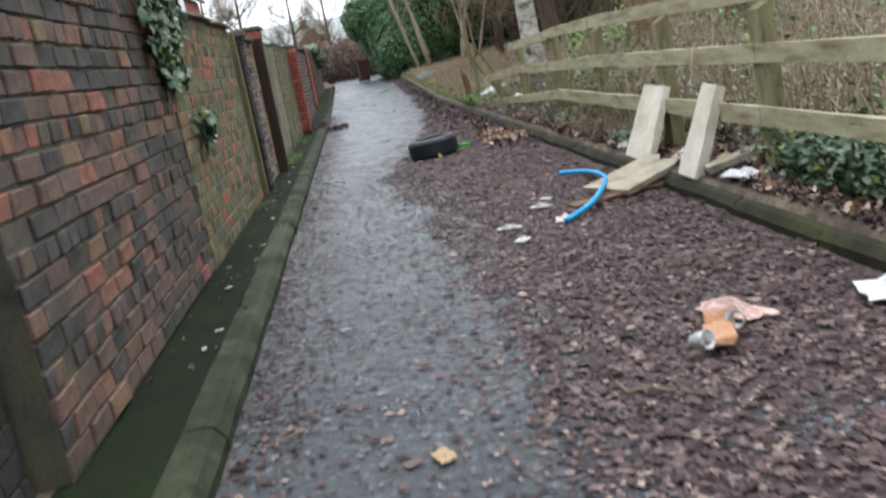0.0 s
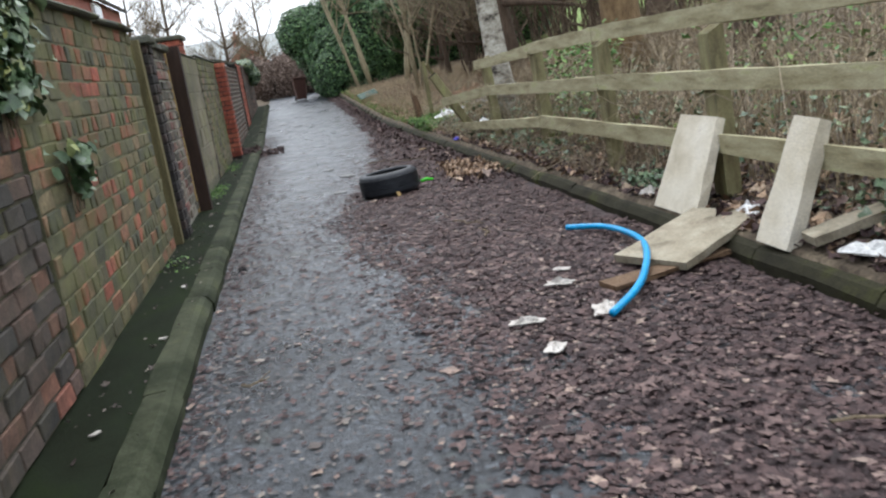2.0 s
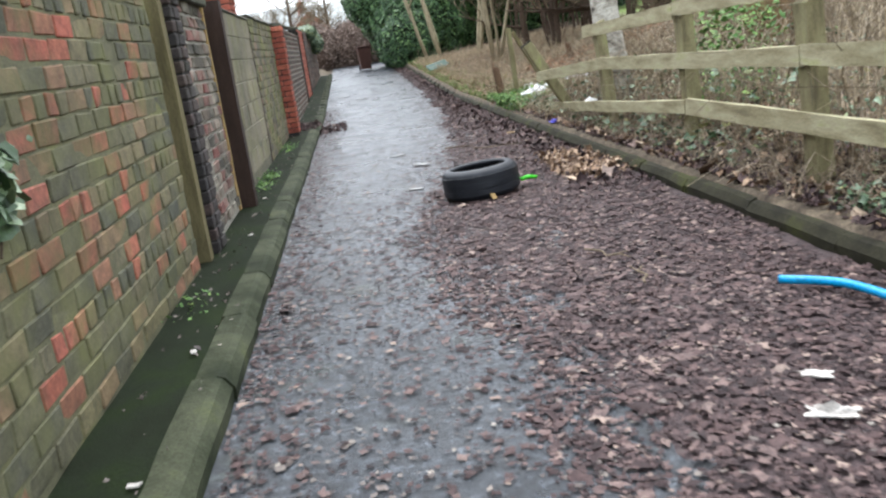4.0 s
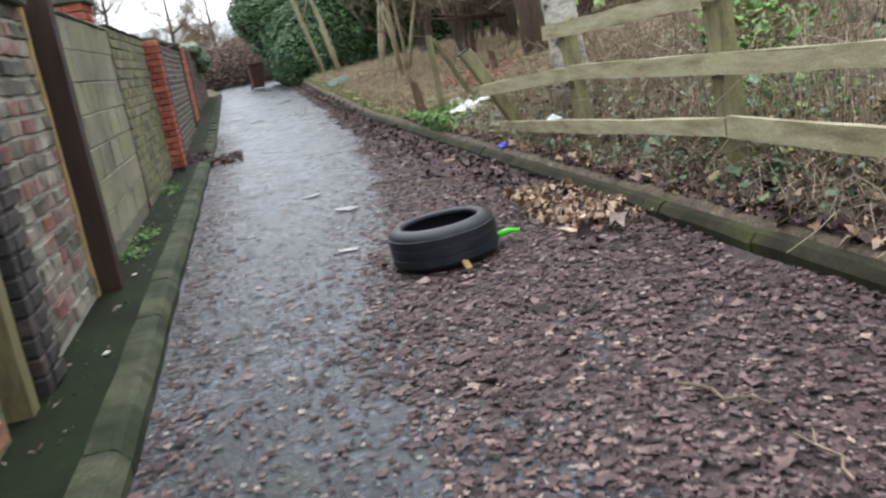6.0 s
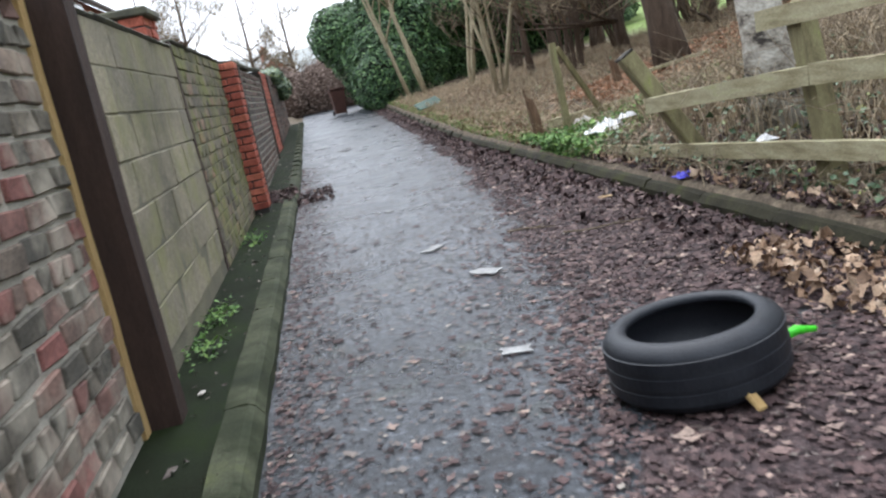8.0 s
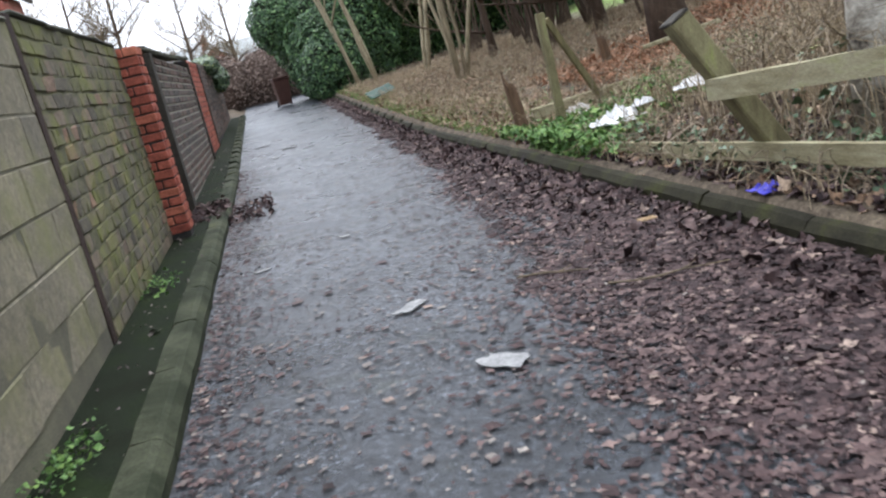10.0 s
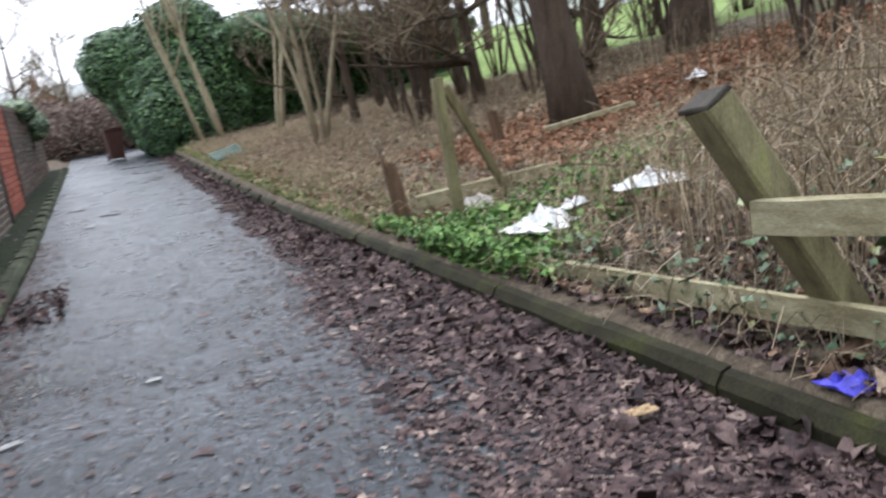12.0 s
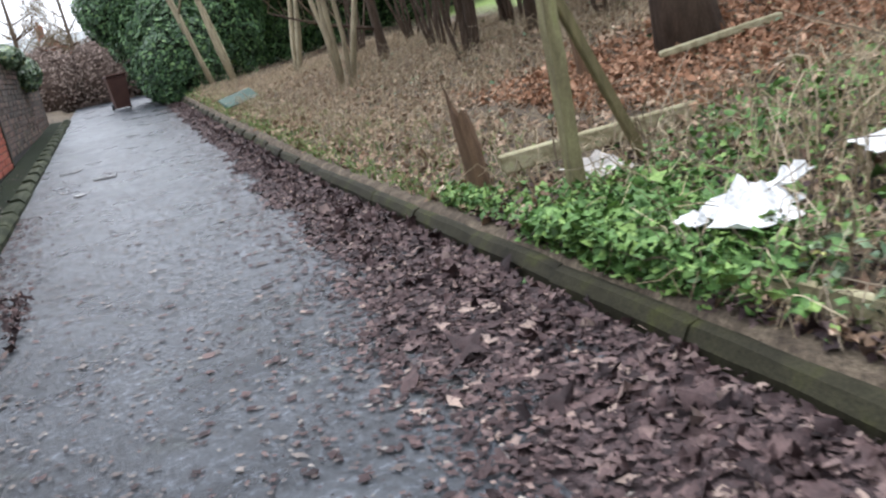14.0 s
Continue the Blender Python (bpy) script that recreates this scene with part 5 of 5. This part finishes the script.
# green scrap and a splinter of wood by the tyre
gs = Soup()
gs.tube([(0, 0, 0.05), (0.07, 0.02, 0.06), (0.15, 0.01, 0.05)], [0.018, 0.02, 0.012], 8)
gs.tube([(0.08, 0.02, 0.055), (0.10, 0.08, 0.05)], [0.014, 0.008], 8)
g = solid("toy_scrap", gs, LIME, "bright lime-green plastic scrap beside the tyre", "litter", smooth=True)
g.matrix_world = pose(1.30, 11.68, 0.04)
w = solid("wood_splinter", Soup().box((0.04, 0.11, 0.025), None, 0.006, 0.008, random.Random(6)), YELLOW_WOOD, "pale splinter of wood against the tyre", "wood")
w.matrix_world = pose(0.98, 11.33, 0.06, 40, 0, 15)


def fallen_twig(x, y, length, turn, seed):
    rng = random.Random(seed)
    s = Soup()
    pts = [(length * (i / 5 - 0.5), rng.uniform(-0.03, 0.03), rng.uniform(0, 0.015)) for i in range(6)]
    s.tube(pts, [0.006, 0.0065, 0.006, 0.005, 0.004, 0.003], 5)
    s.tube([pts[3], (pts[3][0] + 0.08, 0.07, 0.02)], [0.004, 0.002], 4)
    ob = solid("twig", s, TWIG, "thin brown fallen twig on the ground", "twig", group="fallen twigs")
    z = bank(x, y) + 0.04 if x > 2.44 else rise(y) + bed_height(x, y) + 0.01
    ob.matrix_world = pose(x, y, z, 0, 0, turn)


for i, (x, y, L, a) in enumerate(((-0.42, 6.1, 0.14, 20), (1.7, 4.4, 0.4, -20), (0.9, 2.9, 0.35, -40), (2.1, 12.0, 0.5, 40), (1.3, 8.5, 0.3, 70), (1.25, 9.0, 0.35, -60), (1.6, 14.6, 0.6, -15), (1.2, 15.2, 0.4, -30), (3.3, 22.3, 1.2, 25), (2.9, 11.4, 0.9, 30), (3.1, 10.6, 1.1, 60), (-0.5, 3.2, 0.2, 60))):
    fallen_twig(x, y, L, a, i)


# ---- wheelie bin and green sheet at the far end ----
def wheelie_bin(x, y):
    b = rise(y)
    root = thing("wheelie_bin", "brown plastic wheelie bin standing at the lane's end", "bin", (x, y, b), turn=(0, 0, 8))
    s = Soup()
    for z, w, d in ((0.06, 0.42, 0.42), (0.5, 0.49, 0.5), (0.92, 0.56, 0.58), (0.95, 0.60, 0.62), (0.98, 0.60, 0.62)):
        s.v += [(-w / 2, -d / 2, z), (w / 2, -d / 2, z), (w / 2, d / 2, z), (-w / 2, d / 2, z)]
    for i in range(4):
        for k in range(4):
            s.f.append((i * 4 + k, i * 4 + (k + 1) % 4, i * 4 + 4 + (k + 1) % 4, i * 4 + 4 + k))
    s.f += [(3, 2, 1, 0), (16, 17, 18, 19)]
    part("body", s, BIN_BROWN, root)
    part("lid", Soup().box((0.62, 0.66, 0.07), pose(0, -0.01, 1.02, -3, 0, 0), 0.025), BIN_BROWN, root)
    part("handle", Soup().tube([(-0.22, 0.36, 0.97), (0.22, 0.36, 0.97)], [0.018, 0.018], 8), BIN_BROWN, root)
    for sx in (-0.25, 0.25):
        part("wheel", Soup().lathe([(0.03, -0.025), (0.1, -0.025), (0.1, 0.025), (0.03, 0.025)], 20, pose(sx, 0.22, 0.1, 0, 90, 0)), RUBBER, root)


wheelie_bin(0.76, 43.2)
sheet = solid("green_sheet", Soup().box((0.75, 0.35, 0.04), None, 0.01, 0.03, random.Random(8)), GREEN_METAL, "faded green sheet lying on the bank", "sheet")
sheet.matrix_world = pose(2.85, 32.5, bank(2.85, 32.5) + 0.14, 25, -8, 20)


# ---- houses beyond the wall ----
def gable_house(label, x, y, w, d, eaves, ridge, turn, bricks=None):
    root = thing("house", label, "house", (x, y, -0.3), turn=(0, 0, turn))
    s = Soup()
    s.v = [(-w / 2, -d / 2, 0), (w / 2, -d / 2, 0), (w / 2, d / 2, 0), (-w / 2, d / 2, 0), (-w / 2, -d / 2, eaves), (w / 2, -d / 2, eaves), (w / 2, d / 2, eaves), (-w / 2, d / 2, eaves), (0, -d / 2, ridge), (0, d / 2, ridge)]
    s.f = [(0, 1, 5, 8, 4), (1, 2, 6, 5), (2, 3, 7, 9, 6), (3, 0, 4, 7)]
    part("wall", s, HOUSE_BRICK, root)
    r = Soup()
    slope = math.hypot(w / 2, ridge - eaves)
    ang = math.degrees(math.atan2(ridge - eaves, w / 2))
    for sgn in (-1, 1):
        r.box((slope + 0.35, d + 0.5, 0.12), pose(sgn * (w / 4 + 0.08), 0, (ridge + eaves) / 2 + 0.06, 0, sgn * ang, 0), 0.02)
    part("roof", r, ROOF, root)
    for sgn in (-1, 1):
        part("bargeboard", Soup().box((slope + 0.4, 0.05, 0.22), pose(sgn * (w / 4 + 0.08), -d / 2 - 0.28, (ridge + eaves) / 2 - 0.03, 0, sgn * ang, 0), 0.01), WHITE_PAINT, root)
    ch = part("chimney", Soup().box((0.6, 0.9, 1.6), Matrix.Translation((0, d * 0.25, ridge + 0.4)), 0.03), HOUSE_BRICK, root)
    part("chimney_pot", Soup().lathe([(0.09, ridge + 1.15), (0.13, ridge + 1.15), (0.11, ridge + 1.6), (0.08, ridge + 1.6)][::-1], 12, Matrix.Translation((0, d * 0.25, 0))), HOUSE_BRICK, ch)
    for zz in (1.2, 3.6):
        if zz + 1.3 > eaves:
            continue
        for side in (-1, 1):
            for k in (-0.28, 0.28):
                win = part("window", Soup().box((0.08, 1.2, 1.3), Matrix.Translation((side * (w / 2 + 0.02), k * d, zz + 0.65)), 0.02), WHITE_PAINT, root)
                part("pane", Soup().box((0.02, 1.0, 1.1), Matrix.Translation((side * (w / 2 + 0.07), k * d, zz + 0.65))), GLASS, win)
        for k in (-0.22, 0.22):
            win = part("window", Soup().box((1.1, 0.08, 1.3), Matrix.Translation((k * w, -d / 2 - 0.02, zz + 0.65)), 0.02), WHITE_PAINT, root)
            part("pane", Soup().box((0.9, 0.02, 1.1), Matrix.Translation((k * w, -d / 2 - 0.07, zz + 0.65))), GLASS, win)
    return root


gable_house("red brick house with white bargeboards behind the gardens", -8.0, 24.5, 6, 19, 5.0, 7.0, 0)
pier("pillar_3", "red brick pier end showing above the mossy wall", -1.95, -1.5, 16.7, 17.3, 2.36, BRICK_RED, MORTAR_BLACK, 33, COPING)
gable_house("distant red brick gable house", -3.6, 96, 4.6, 9, 4.3, 6.4, 8)
gable_house("distant red brick house beyond the hedge", 1.2, 104, 5, 7, 2.8, 4.4, -10)

# far wooded hill on the skyline
HILL = surface("far_winter_woodland", [(0.3, (0.22, 0.235, 0.23)), (0.7, (0.30, 0.315, 0.30))], 0.05, 0.6)
hill = grid_mesh([-260 + 10 * i for i in range(60)], [230 + 12 * i for i in range(14)],
                 lambda x, y: -4 + 26 * math.exp(-((x + 20) / 170) ** 2) * math.sin(min(math.pi / 2, (y - 225) / 90)) + 2.5 * noise.noise((x / 14, y / 14, 0)) + 1.2 * noise.noise((x / 4, y / 4, 0)))
solid("backdrop", hill, HILL, "distant grey wooded hillside under overcast sky", "hill", "structure", smooth=True)

# pale sheds across the field
shed = thing("shed", "pale grey-white low shed across the field", "shed", (27.5, 56, bank(27.5, 56)))
part("wall", Soup().box((9, 4, 2.4), Matrix.Translation((0, 0, 1.0)), 0.02), WHITE_PAINT, shed)
part("roof", Soup().box((9.4, 4.4, 0.2), pose(0, 0, 2.35, 4, 0, 0), 0.03), ROOF, shed)

# weeds and scraps on the footway strip
def strip_weeds(label, y, n, seed):
    r = np.random.default_rng(seed)
    pts = np.stack([-1.12 + r.normal(size=n) * 0.06, y + r.normal(size=n) * 0.18, FOOT + rise(y) + 0.07 * r.random(n)], 1)
    ragged("footway_weeds", pts, np.stack([r.normal(size=n) * 0.6, r.normal(size=n) * 0.6, np.ones(n)], 1), 0.014, LEAF_NETTLE, label, "weeds", r, 0.3)


strip_weeds("small green weeds growing on the mossy footway", 14.2, 150, 301)
strip_weeds("small green weeds growing at the wall foot", 13.4, 90, 302)
strip_weeds("small green weeds growing at the wall foot", 9.0, 40, 303)
strip_weeds("small green weeds growing on the mossy footway", 17.3, 120, 304)
for i, (x, y) in enumerate(((-1.0, 4.3), (-0.97, 4.6), (-1.05, 5.6), (-0.95, 6.9), (-1.06, 12.7), (-1.0, 10.9), (-0.98, 8.2))):
    crumple("white_litter", "tiny white scrap on the mossy footway", "litter", x, y, FOOT + 0.002, (0.045, 0.025), PAPER, 80 + i, 0.2, "scraps on the footway")
